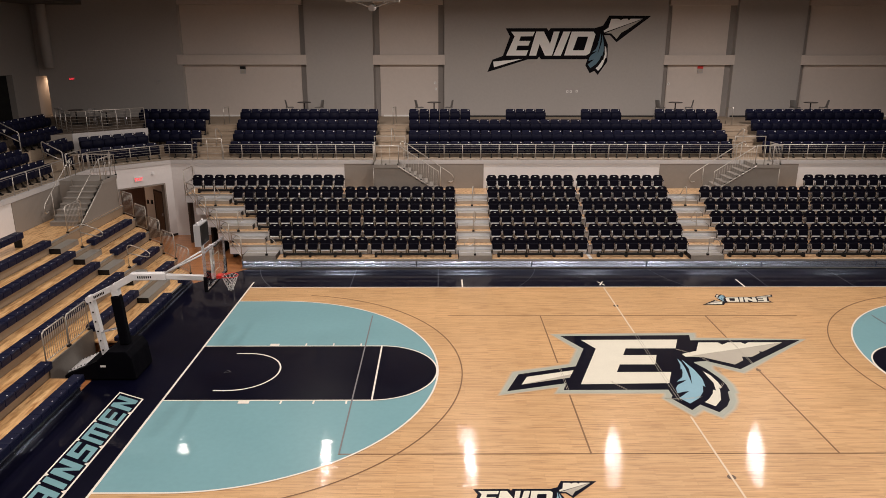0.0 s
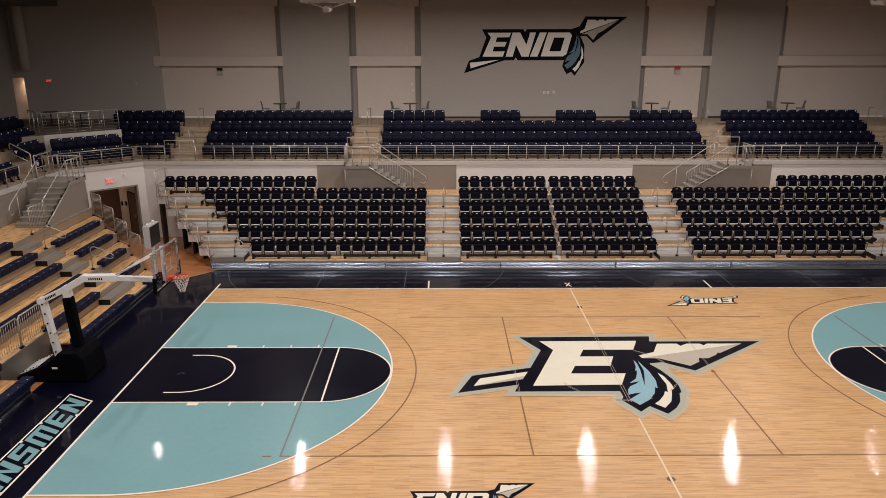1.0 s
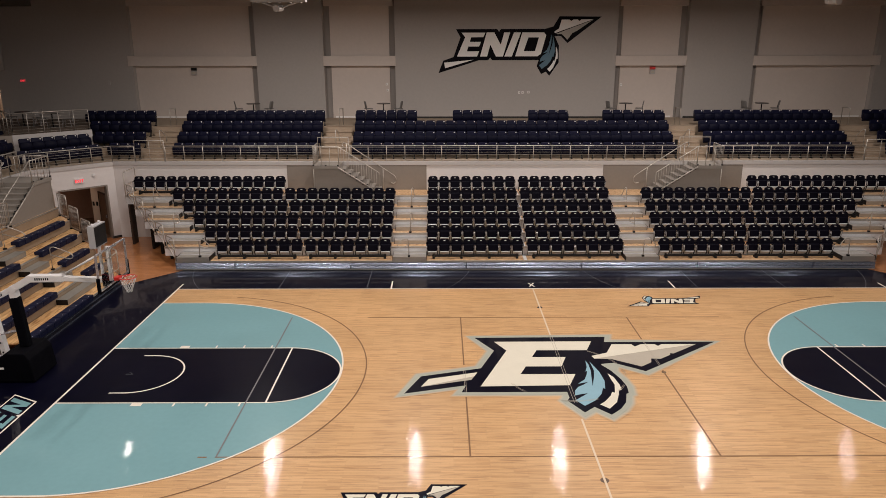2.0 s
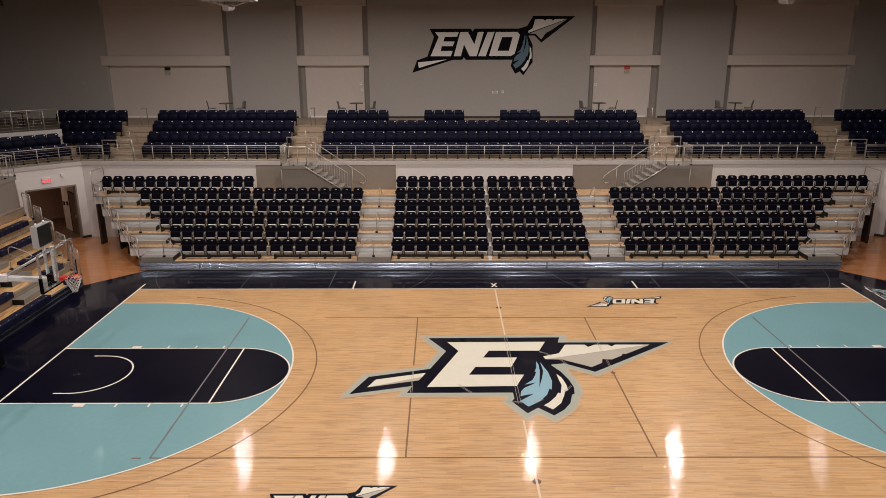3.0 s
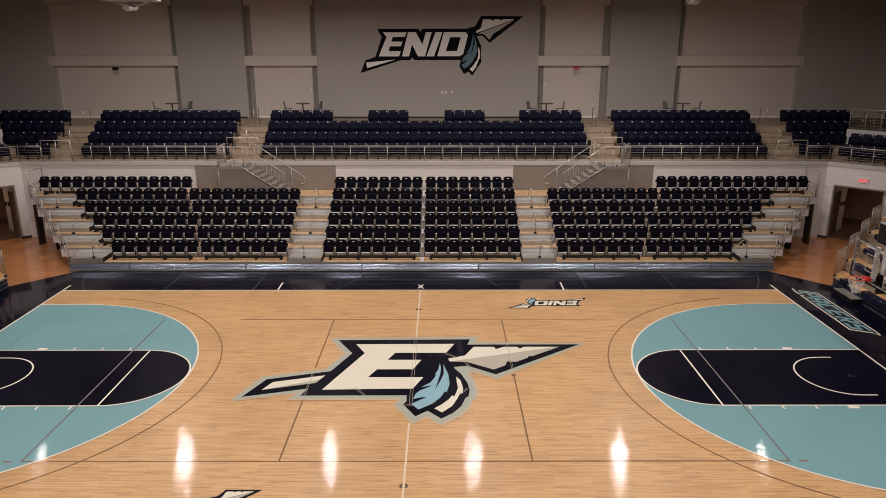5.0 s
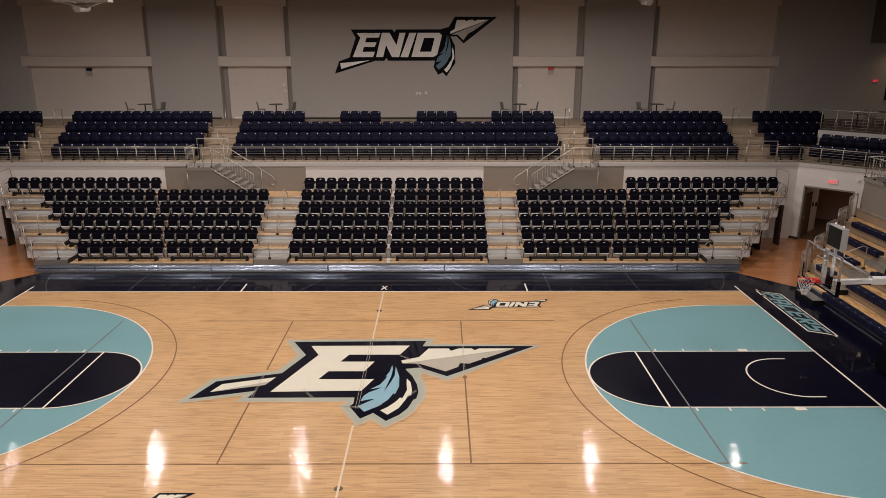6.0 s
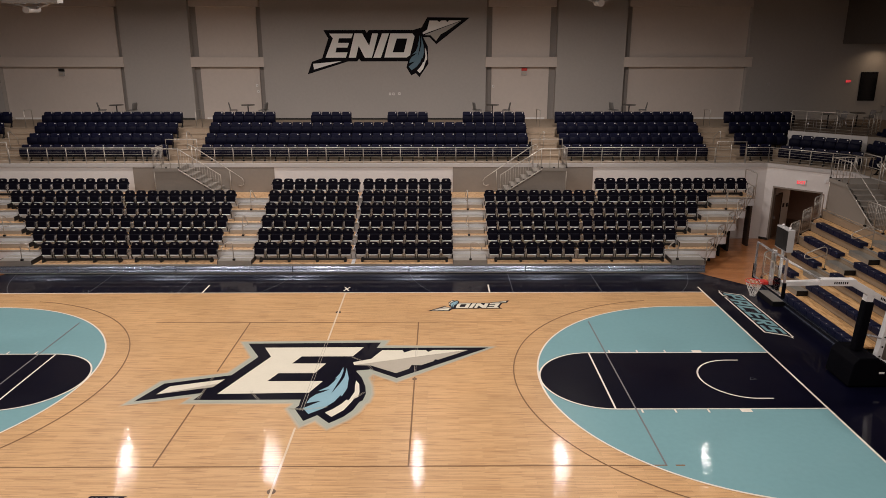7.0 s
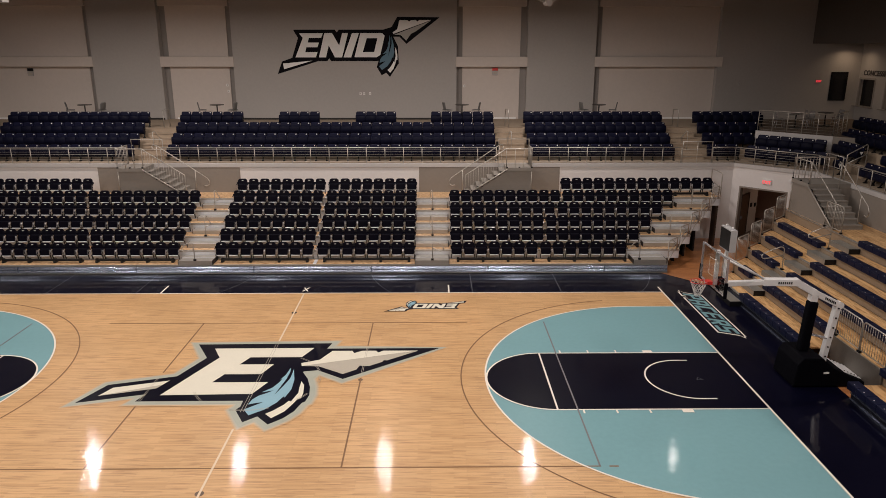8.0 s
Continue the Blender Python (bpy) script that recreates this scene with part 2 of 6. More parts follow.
def sprayed(name, base, paint):
    """Floor wood under a mist of paint that thins out with the mesh's own attribute fade."""
    m = base.copy()
    m.name = name
    n, l = m.node_tree.nodes, m.node_tree.links
    b = n["Principled BSDF"]
    wood = b.inputs["Base Color"].links[0].from_socket
    at = n.new("ShaderNodeAttribute")
    at.attribute_name = "fade"
    mix = n.new("ShaderNodeMix")
    mix.data_type = "RGBA"
    l.new(at.outputs["Fac"], mix.inputs[0])
    l.new(wood, mix.inputs[6])
    mix.inputs[7].default_value = (*paint, 1)
    l.new(mix.outputs[2], b.inputs["Base Color"])
    return m


M_HALO_EDGE = sprayed("sprayed_halo_edge", M_WOOD, (0.41, 0.43, 0.37))


# ---- mesh helpers ----
def box(bm, x0, x1, y0, y1, z0, z1, mi=0, bevel=0.0):
    x0, x1 = min(x0, x1), max(x0, x1)
    y0, y1 = min(y0, y1), max(y0, y1)
    z0, z1 = min(z0, z1), max(z0, z1)
    v = [bm.verts.new(p) for p in ((x0, y0, z0), (x1, y0, z0), (x1, y1, z0), (x0, y1, z0), (x0, y0, z1), (x1, y0, z1), (x1, y1, z1), (x0, y1, z1))]
    fs = [bm.faces.new([v[i] for i in f]) for f in ((0, 3, 2, 1), (4, 5, 6, 7), (0, 1, 5, 4), (1, 2, 6, 5), (2, 3, 7, 6), (3, 0, 4, 7))]
    for f in fs:
        f.material_index = mi
    if bevel:
        es = {e for f in fs for e in f.edges}
        bmesh.ops.bevel(bm, geom=list(es), offset=bevel, segments=2, affect="EDGES", profile=0.5)
    return fs


def prism(bm, pts, z0, z1, mi=0):
    """A flat outline, given counterclockwise, drawn up from z0 to z1."""
    area = sum(a[0] * b[1] - b[0] * a[1] for a, b in zip(pts, pts[1:] + pts[:1]))
    if area < 0:
        pts = pts[::-1]
    lo = [bm.verts.new((x, y, z0)) for x, y in pts]
    hi = [bm.verts.new((x, y, z1)) for x, y in pts]
    fs = [bm.faces.new(lo[::-1]), bm.faces.new(hi)]
    k = len(pts)
    fs += [bm.faces.new((lo[i], lo[(i + 1) % k], hi[(i + 1) % k], hi[i])) for i in range(k)]
    for f in fs:
        f.material_index = mi


def tube(bm, pts, r, seg=6, mi=0):
    """A round bar along a line of points, with mitred corners."""
    pts = [Vector(p) for p in pts]
    rings = []
    for i, p in enumerate(pts):
        a = (p - pts[i - 1]).normalized() if i else None
        b = (pts[i + 1] - p).normalized() if i < len(pts) - 1 else None
        d = ((a or b) + (b or a)).normalized()
        up = Vector((0, 0, 1)) if abs(d.z) < 0.95 else Vector((1, 0, 0))
        u = d.cross(up).normalized()
        w = u.cross(d).normalized()
        k = r / max(0.5, d.dot(a or b))
        rings.append([bm.verts.new(p + (u * math.cos(t) + w * math.sin(t)) * (k if 0 < i < len(pts) - 1 else r))
                      for t in [2 * math.pi * j / seg for j in range(seg)]])
    for A, B in zip(rings, rings[1:]):
        for j in range(seg):
            f = bm.faces.new((A[j], A[(j + 1) % seg], B[(j + 1) % seg], B[j]))
            f.material_index, f.smooth = mi, True
    bm.faces.new(rings[0][::-1]).material_index = mi
    bm.faces.new(rings[-1]).material_index = mi


def bar(bm, a, b, w, h, mi=0):
    """A square bar from a to b, w wide and h high."""
    a, b = Vector(a), Vector(b)
    d = (b - a).normalized()
    up = Vector((0, 0, 1)) if abs(d.z) < 0.98 else Vector((1, 0, 0))
    u = d.cross(up).normalized() * w / 2
    v = u.cross(d).normalized() * h / 2
    ra = [bm.verts.new(a + p) for p in (u + v, -u + v, -u - v, u - v)]
    rb = [bm.verts.new(b + p) for p in (u + v, -u + v, -u - v, u - v)]
    fs = [bm.faces.new((ra[i], ra[(i + 1) % 4], rb[(i + 1) % 4], rb[i])) for i in range(4)] + [bm.faces.new(ra[::-1]), bm.faces.new(rb)]
    for f in fs:
        f.material_index = mi
    bmesh.ops.recalc_face_normals(bm, faces=fs)


def mesh_of(name, bm, *mats):
    bmesh.ops.recalc_face_normals(bm, faces=bm.faces[:])
    me = bpy.data.meshes.new(name)
    bm.to_mesh(me)
    bm.free()
    for m in mats:
        me.materials.append(m)
    return me


def part(name, bm, material, parent=None, label=""):
    mats = material if isinstance(material, (list, tuple)) else [material]
    ob = new(name, mesh_of(name, bm, *mats))
    if parent is not None:
        ob.parent = parent
    if label:
        tagged(ob, label)
    return ob


def share(name, mesh, parent, m=None, label=""):
    ob = new(name, mesh)
    ob.parent = parent
    if m is not None:
        ob.matrix_basis = m
    if label:
        tagged(ob, label)
    return ob


def thing(name, label, category, group="", at=(0, 0, 0), kind=""):
    ob = new(name)
    ob.empty_display_size = 0.2
    ob.location = at
    return tagged(ob, label, category, group, kind)


def setting(name, bm, material, label, category):
    return tagged(part(name, bm, material), label, category, kind="structure")


def boxes(*rows):
    bm = bmesh.new()
    for r in rows:
        box(bm, *r)
    return bm


def tubes(r, *lines, seg=6):
    bm = bmesh.new()
    for pts in lines:
        tube(bm, pts, r, seg)
    return bm

# ---- plan: levels and lines of the hall ----
HALF_L, HALF_W = 14.325, 7.62            # court lines
ROW_D, ROW_H = 0.838, 0.406              # bleacher row depth and rise
N_FRONT, N_WALL = 10.1, 15.8             # north bleacher front, wall behind it
E_FRONT, E_WALL = 16.65, 22.85           # end bleacher front, wall behind it
DECK1 = 0.42
SLAB_LO, SLAB_HI = 3.72, 3.88            # edge of the upper tier
TIER_H = 0.47
CONC_Z = SLAB_HI + 3 * TIER_H            # concourse level
TERRACE_D = 2.42                         # corner terrace edge behind the tier front
WALL_N, WALL_E, WALL_S = 23.15, 30.0, -23.5
CEIL_Z = 13.6
STAIR_LO = DECK1 + 5 * ROW_H


def deck_z(k):
    return DECK1 + ROW_H * (k - 1)


def tier_z(k):
    return SLAB_HI + TIER_H * (k - 1)


def corner_n(d):
    """Where the tier line d metres behind the front turns from the north side into the diagonal, on the east."""
    return (20.107 + 0.4035 * d, N_WALL + d)


def corner_e(d):
    return (E_WALL + d, 13.156 + 0.425 * d)


def mirrored(pts, s):
    return [(s * x, y) for x, y in pts]


# ---- floor, ceiling, outer walls ----
bm = boxes((-24, 24, HALF_W, 18, -0.15, 0.0), (-24, 24, -24, -HALF_W, -0.15, 0.0), (-24, -HALF_L, -HALF_W, HALF_W, -0.15, 0.0), (HALF_L, 24, -HALF_W, HALF_W, -0.15, 0.0))
setting("floor", bm, M_WOODRUN, "glossy orange hardwood floor round the court", "floor")
bm = boxes((-HALF_L, HALF_L, -HALF_W, HALF_W, -0.15, 0.0))
setting("court_floor", bm, M_WOOD, "glossy pale maple strip floor of the court", "floor")

bm = bmesh.new()
prism(bm, [(-31, -24), (31, -24), (31, 24), (-31, 24)], CEIL_Z, CEIL_Z + 0.2)
for i in range(9):
    box(bm, -31, 31, -21 + 5.3 * i - 0.12, -21 + 5.3 * i + 0.12, CEIL_Z - 0.55, CEIL_Z)
setting("ceiling", bm, M_CEIL, "dark painted exposed ceiling with beams", "ceiling")

PANELS = [(-21.85, -14.42), (-10.5, -6.36), (6.48, 10.55), (14.5, 21.85)]
bm = bmesh.new()
edges = [-29.58] + [v for p in PANELS for v in p] + [WALL_E]
for a, b in zip(edges[0::2], edges[1::2]):
    box(bm, a, b, WALL_N, WALL_N + 0.5, 0, CEIL_Z)
box(bm, -29.58, WALL_E, WALL_N + 0.5, WALL_N + 0.7, 0, CEIL_Z)
box(bm, -WALL_E, -29.58, WALL_N, WALL_N + 0.7, 7.66, CEIL_Z)
box(bm, -WALL_E, -29.58, WALL_N, WALL_N + 0.7, 0, CONC_Z)
setting("wall_north", bm, M_GREY, "matt grey painted wall above the concourse", "wall")
for a, b in PANELS:
    bm = boxes((a, b, WALL_N + 0.45, WALL_N + 0.5, 0, CEIL_Z))
    if b - a > 6:
        o0, o1 = (a, a + 0.23) if a < 0 else (b - 0.23, b)
        setting("wall_pier", boxes((o0, o1, WALL_N - 0.0, WALL_N + 0.45, 0, CEIL_Z)), M_GREY, "grey painted pier at the edge of the bay", "wall")
    setting("wall_recess", bm, M_DARKGREY, "dark grey recessed bay in the grey wall", "wall")
    lo, hi = (0.24, 0.36) if b - a > 6 else (0.37, 0.35)
    if a > 0:
        lo, hi = hi, lo
    bm = boxes((a + lo, b - hi, WALL_N + 0.36, WALL_N + 0.45, 0, 11.62))
    setting("wall_panel", bm, M_TAN, "pale taupe painted wall panel in a recessed bay", "wall panel")
    bm = bmesh.new()
    box(bm, a - 0.03, b + 0.03, WALL_N - 0.05, WALL_N + 0.36, 8.30, 8.86, bevel=0.012)
    setting("trim", bm, M_TAN, "pale taupe ledge across the wall panel", "ledge")
    bm = bmesh.new()
    box(bm, a + 0.1, b - 0.1, WALL_N + 0.02, WALL_N + 0.45, 11.62, 12.1, bevel=0.012)
    setting("trim", bm, M_TAN, "pale taupe head across the wall panel", "ledge")
    bm = boxes((a + 0.52, b - 0.52, WALL_N + 0.34, WALL_N + 0.358, CONC_Z, CONC_Z + 0.1))
    setting("baseboard", bm, M_VINYL, "pale skirting board along the panel", "baseboard")
bm = boxes((-6.3, 6.42, WALL_N - 0.02, WALL_N - 0.002, CONC_Z, CONC_Z + 0.1), (-14.3, -10.6, WALL_N - 0.02, WALL_N - 0.002, CONC_Z, CONC_Z + 0.1),
           (10.65, 14.4, WALL_N - 0.02, WALL_N - 0.002, CONC_Z, CONC_Z + 0.1))
setting("baseboard", bm, M_RUBBER, "dark skirting board along the grey wall", "baseboard")

bm = boxes((-WALL_E, WALL_E, WALL_S - 0.3, WALL_S, 0, CEIL_Z))
setting("wall_south", bm, M_GREY, "matt grey painted wall", "wall")

# west wall with a dark doorway and a lit alcove in the corner; its shade is in the darker grey
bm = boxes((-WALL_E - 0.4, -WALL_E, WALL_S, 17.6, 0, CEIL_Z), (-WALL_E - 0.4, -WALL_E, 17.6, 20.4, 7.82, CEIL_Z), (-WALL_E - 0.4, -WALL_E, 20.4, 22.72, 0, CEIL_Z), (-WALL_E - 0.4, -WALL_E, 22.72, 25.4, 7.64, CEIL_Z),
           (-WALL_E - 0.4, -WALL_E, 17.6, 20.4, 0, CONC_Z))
setting("wall_west", bm, M_DARKGREY, "grey painted wall, darkened in colour for its shade, with a dark doorway", "wall")
d = tagged(new("door_3"), "closed black double door set deep in the grey wall", "door", kind="structure")
for y0, y1 in ((17.62, 18.98), (19.02, 20.38)):
    leaf = part("door_leaf", boxes((-WALL_E - 0.39, -WALL_E - 0.33, y0, y1, CONC_Z + 0.01, 7.80)), M_BLACK, d)
    part("door_handle", boxes((-WALL_E - 0.33, -WALL_E - 0.28, y1 - 0.2 if y0 < 18 else y0 + 0.1, y1 - 0.1 if y0 < 18 else y0 + 0.2, 6.2, 6.6)), M_BLACK, leaf)
bm = boxes((-WALL_E - 0.12, -29.3, 25.2, 25.4, CONC_Z - 0.3, 8.0), (-29.58, -29.3, WALL_N + 0.7, 25.2, CONC_Z - 0.3, 8.0), (-WALL_E, -29.58, WALL_N + 0.7, 25.2, 7.8, 8.0),
           (-WALL_E - 0.4, -29.58, WALL_N + 0.7, 25.2, CONC_Z - 0.3, CONC_Z), (-WALL_E - 0.4, -WALL_E - 0.12, 22.72, 25.4, CONC_Z - 0.3, 7.64))
setting("wall_passage", bm, M_TAN, "taupe walls of the lit alcove in the corner", "wall")
lamp(-29.80, 24.3, 7.6, 9.0, 0.34, 160.0, (1.0, 0.72, 0.48))
bm = bmesh.new()
tube(bm, [(-29.2, 22.8, CEIL_Z - 0.05), (-29.2, 22.8, 8.1)], 0.28, 20)
tagged(part("air_duct", bm, M_GREY), "grey round air duct dropping down in the wall corner", "duct")

# east wall with concession windows
WIN = [(21.5, 23.0), (18.6, 20.5)]
bm = boxes((WALL_E, WALL_E + 0.4, 23.0, WALL_N, 0, CEIL_Z), (WALL_E, WALL_E + 0.4, 20.5, 21.5, 0, CEIL_Z), (WALL_E, WALL_E + 0.4, WALL_S, 18.6, 0, CEIL_Z),
           *[(WALL_E, WALL_E + 0.4, a, b, z0, z1) for a, b in WIN for z0, z1 in ((0, 6.12), (7.68, CEIL_Z))])
setting("wall_east", bm, M_GREY, "grey painted wall with serving windows", "wall")
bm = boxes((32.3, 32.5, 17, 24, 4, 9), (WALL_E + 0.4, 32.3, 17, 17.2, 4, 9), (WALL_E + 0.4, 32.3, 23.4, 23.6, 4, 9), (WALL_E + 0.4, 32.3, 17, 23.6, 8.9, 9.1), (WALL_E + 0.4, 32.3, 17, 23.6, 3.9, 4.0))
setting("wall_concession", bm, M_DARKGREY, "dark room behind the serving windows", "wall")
for i, (a, b) in enumerate(WIN):
    w = tagged(new("window_%d" % (i + 1)), "dark serving window with a thin metal frame and sill", "window", kind="structure")
    w.location = (WALL_E, (a + b) / 2, 6.12)
    L = (b - a) / 2
    part("window_frame", boxes((-0.03, 0.08, -L - 0.05, -L + 0.04, 0, 1.56), (-0.03, 0.08, L - 0.04, L + 0.05, 0, 1.56), (-0.03, 0.08, -L, L, 1.5, 1.6)), M_DARKGREY, w)
    part("window_sill", boxes((-0.22, 0.1, -L - 0.12, L + 0.12, -0.05, 0.0)), M_DARKGREY, w)
    part("pane", boxes((0.2, 0.21, -L, L, 0.0, 1.56)), M_SCREEN, w)
# soffits over the end concourses
for s in (-1, 1):
    bm = boxes((s * 27.0, s * WALL_E, WALL_S, WALL_N, 9.6 if s > 0 else 11.6, CEIL_Z))
    setting("soffit", bm, M_SOFFIT, "dark grey soffit over the end concourse", "soffit")


# ---- lower walls, upper tier ----
DOOR_A, DOOR_B, DOOR_H = 0.45, 2.62, 2.72   # along the diagonal wall


def along(u, s, off=0.0):
    """A point u metres along the diagonal wall line and off metres behind it."""
    dx, dy = 0.7200, -0.6939
    return (s * (20.107 + dx * u + 0.6939 * off), N_WALL + dy * u + 0.7200 * off)


def slab_wall(bm, u0, u1, s, o0, o1, z0, z1):
    prism(bm, [along(u0, s, o0), along(u1, s, o0), along(u1, s, o1), along(u0, s, o1)], z0, z1)


L_DIAG = 3.81
bm = boxes((-20.107, 20.107, N_WALL, N_WALL + 0.3, 0, SLAB_LO))
for s in (-1, 1):
    slab_wall(bm, 0, DOOR_A, s, 0, 0.3, 0, SLAB_LO)
    slab_wall(bm, DOOR_B, L_DIAG, s, 0, 0.3, 0, SLAB_LO)
    slab_wall(bm, DOOR_A, DOOR_B, s, 0, 0.3, DOOR_H, SLAB_LO)
setting("wall_lower_north", bm, M_WHITE, "white painted wall behind the lower seating", "wall")
for s in (-1, 1):
    bm = boxes((s * E_WALL, s * (E_WALL + 0.3), -13.0, 13.15, 0, SLAB_LO))
    setting("wall_lower_west" if s < 0 else "wall_lower_east", bm, M_WHITE, "white painted wall behind the end bleachers", "wall")
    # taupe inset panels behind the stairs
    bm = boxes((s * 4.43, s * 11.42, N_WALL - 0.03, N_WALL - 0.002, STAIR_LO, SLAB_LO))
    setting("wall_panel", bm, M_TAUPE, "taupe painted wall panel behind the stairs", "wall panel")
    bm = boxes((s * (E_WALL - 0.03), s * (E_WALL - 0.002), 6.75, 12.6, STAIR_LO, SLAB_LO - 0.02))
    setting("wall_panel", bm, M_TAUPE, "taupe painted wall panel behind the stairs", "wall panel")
    bm = bmesh.new()
    slab_wall(bm, 0.0, DOOR_A, s, -0.02, -0.002, 0, 0.12)
    slab_wall(bm, DOOR_B, L_DIAG, s, -0.02, -0.002, 0, 0.12)
    setting("baseboard", bm, M_RUBBER, "black rubber skirting along the white wall", "baseboard")
    # corridor behind the doorway: a side wall with a door and a pale pillar, a dark end
    side = DOOR_A - 0.12
    bm = bmesh.new()
    slab_wall(bm, side - 0.15, side, s, 0.31, 2.9, 0, 3.0)
    slab_wall(bm, DOOR_B + 0.9, DOOR_B + 1.05, s, 0.31, 5.6, 0, 3.0)
    slab_wall(bm, side - 0.15, DOOR_B + 1.05, s, 0.31, 5.6, 3.0, 3.1)
    setting("wall_corridor", bm, M_TAN, "taupe walls of the corridor behind the doorway", "wall")
    bm = bmesh.new()
    slab_wall(bm, -1.6, DOOR_B + 1.05, s, 5.6, 5.75, 0, 3.1)
    slab_wall(bm, -1.75, -1.6, s, 2.9, 5.6, 0, 3.1)
    slab_wall(bm, -1.6, side - 0.16, s, 2.75, 2.9, 0, 3.1)
    slab_wall(bm, -1.6, side - 0.16, s, 2.9, 5.6, 3.0, 3.1)
    setting("wall_corridor_end", bm, M_UMBER, "brown painted end of the corridor", "wall")
    bm = bmesh.new()
    slab_wall(bm, -1.75, DOOR_B + 1.05, s, 0.31, 5.6, 0.001, 0.006)
    setting("corridor_floor", bm, M_DOORWOOD, "brown floor of the corridor", "floor")
    bm = bmesh.new()
    slab_wall(bm, DOOR_A - 0.06, DOOR_A + 0.012, s, -0.02, 0.33, 0, DOOR_H)
    slab_wall(bm, DOOR_B - 0.012, DOOR_B + 0.06, s, -0.02, 0.33, 0, DOOR_H)
    slab_wall(bm, DOOR_A - 0.06, DOOR_B + 0.06, s, -0.02, 0.33, DOOR_H - 0.012, DOOR_H + 0.06)
    setting("trim", bm, M_TAUPE, "taupe steel frame round the doorway", "door frame")
    d = tagged(new("door_1" if s < 0 else "door_2"), "closed brown veneered door in the corridor wall", "door", kind="structure")
    bm = bmesh.new()
    slab_wall(bm, side + 0.004, side + 0.04, s, 0.62, 1.56, 0.01, 2.15)
    leaf = part("door_leaf", bm, M_DOORWOOD, d)
    bm = bmesh.new()
    slab_wall(bm, side + 0.04, side + 0.09, s, 0.70, 0.78, 0.95, 1.10)
    part("door_handle", bm, M_SILVER, leaf, "steel door handle")
    bm = bmesh.new()
    slab_wall(bm, side + 0.004, side + 0.06, s, 0.55, 0.615, 0, 2.22)
    slab_wall(bm, side + 0.004, side + 0.06, s, 1.565, 1.63, 0, 2.22)
    slab_wall(bm, side + 0.004, side + 0.06, s, 0.615, 1.565, 2.155, 2.22)
    part("door_frame", bm, M_DARKWOOD, d, "dark brown door frame")
    lx, ly = along(1.9, s, 3.0)
    lamp(lx, ly, 2.97, 14.0 if s < 0 else 6.0, 0.4, 180.0, (1.0, 0.68, 0.48))
    for o, z in ((1.95, 1.38), (2.5, 1.30)):
        plate = thing("wall_plate", "small black control box on the pale corridor wall", "control box")
        bm = bmesh.new()
        slab_wall(bm, side, side + 0.05, s, o, o + 0.16, z, z + 0.2)
        part("box_body", bm, M_BLACK, plate)

# stepped tier: rows 1 to 3 and the concourse
TIER_D = [0.0, 1.42, 2.26, 3.10]
for k in (1, 2, 3):
    d0, d1 = TIER_D[k - 1], TIER_D[k]
    lo, hi = (SLAB_LO, tier_z(1)) if k == 1 else (tier_z(k) - 0.55, tier_z(k))
    bm = bmesh.new()
    a, b = corner_n(d0), corner_n(d1)
    prism(bm, [(-a[0], a[1]), a, b, (-b[0], b[1])], lo, hi)
    setting("upper_tier_step", bm, M_CONC, "tan concrete seating step of the upper tier", "seating tier")
    for s in (-1, 1):
        bm = bmesh.new()
        if k < 3:
            dq = d1 if k == 1 else TERRACE_D
            prism(bm, mirrored([corner_n(d0), corner_e(d0), corner_e(dq), corner_n(dq)], s), lo, hi)
        if k == 2:
            prism(bm, mirrored([(21.05, 18.055), (22.30, 16.85), (22.30, 18.055)], s), lo, hi - 0.004)
        if k == 3:
            prism(bm, mirrored([corner_n(d0), (22.36, corner_n(d0)[1]), (22.36, corner_n(d1)[1]), corner_n(d1)], s), lo, hi)
        ea, eb = corner_e(d0), corner_e(d1)
        prism(bm, mirrored([ea, (ea[0], -13.0), (eb[0], -13.0), eb], s), lo, hi)
        setting("upper_tier_step", bm, M_CONC, "tan concrete seating step of the upper tier", "seating tier")
d = TIER_D[3]
bm = bmesh.new()
a = corner_n(d)
b = corner_n(TERRACE_D)
prism(bm, [(-a[0], a[1]), a, (a[0], WALL_N + 0.44), (-a[0], WALL_N + 0.44)], CONC_Z - 0.55, CONC_Z)
setting("concourse_floor", bm, M_CONC, "tan concrete concourse floor behind the seats", "floor")
bm = bmesh.new()
for s in (-1, 1):
    e2 = corner_e(TERRACE_D)
    e3 = corner_e(d)
    prism(bm, mirrored([(22.37, 16.98), e2, (e3[0], e2[1]), (WALL_E, e2[1]), (WALL_E, WALL_N + 0.1), (a[0], WALL_N + 0.1), a, (22.37, a[1])], s), CONC_Z - 0.55, CONC_Z)
    prism(bm, mirrored([(e3[0], e2[1]), (e3[0], -13.0), (WALL_E, -13.0), (WALL_E, e2[1])], s), CONC_Z - 0.55, CONC_Z)
setting("terrace_floor", bm, M_CARPET, "dark brown carpet on the corner terraces", "floor")
# pale slab nosing along the tier front, and white fascias in the corners
bm = bmesh.new()
o = -0.05
prism(bm, [(-corner_n(o)[0], corner_n(o)[1]), corner_n(o), corner_n(0.12), (-corner_n(0.12)[0], corner_n(0.12)[1])], SLAB_LO - 0.015, SLAB_HI + 0.004)
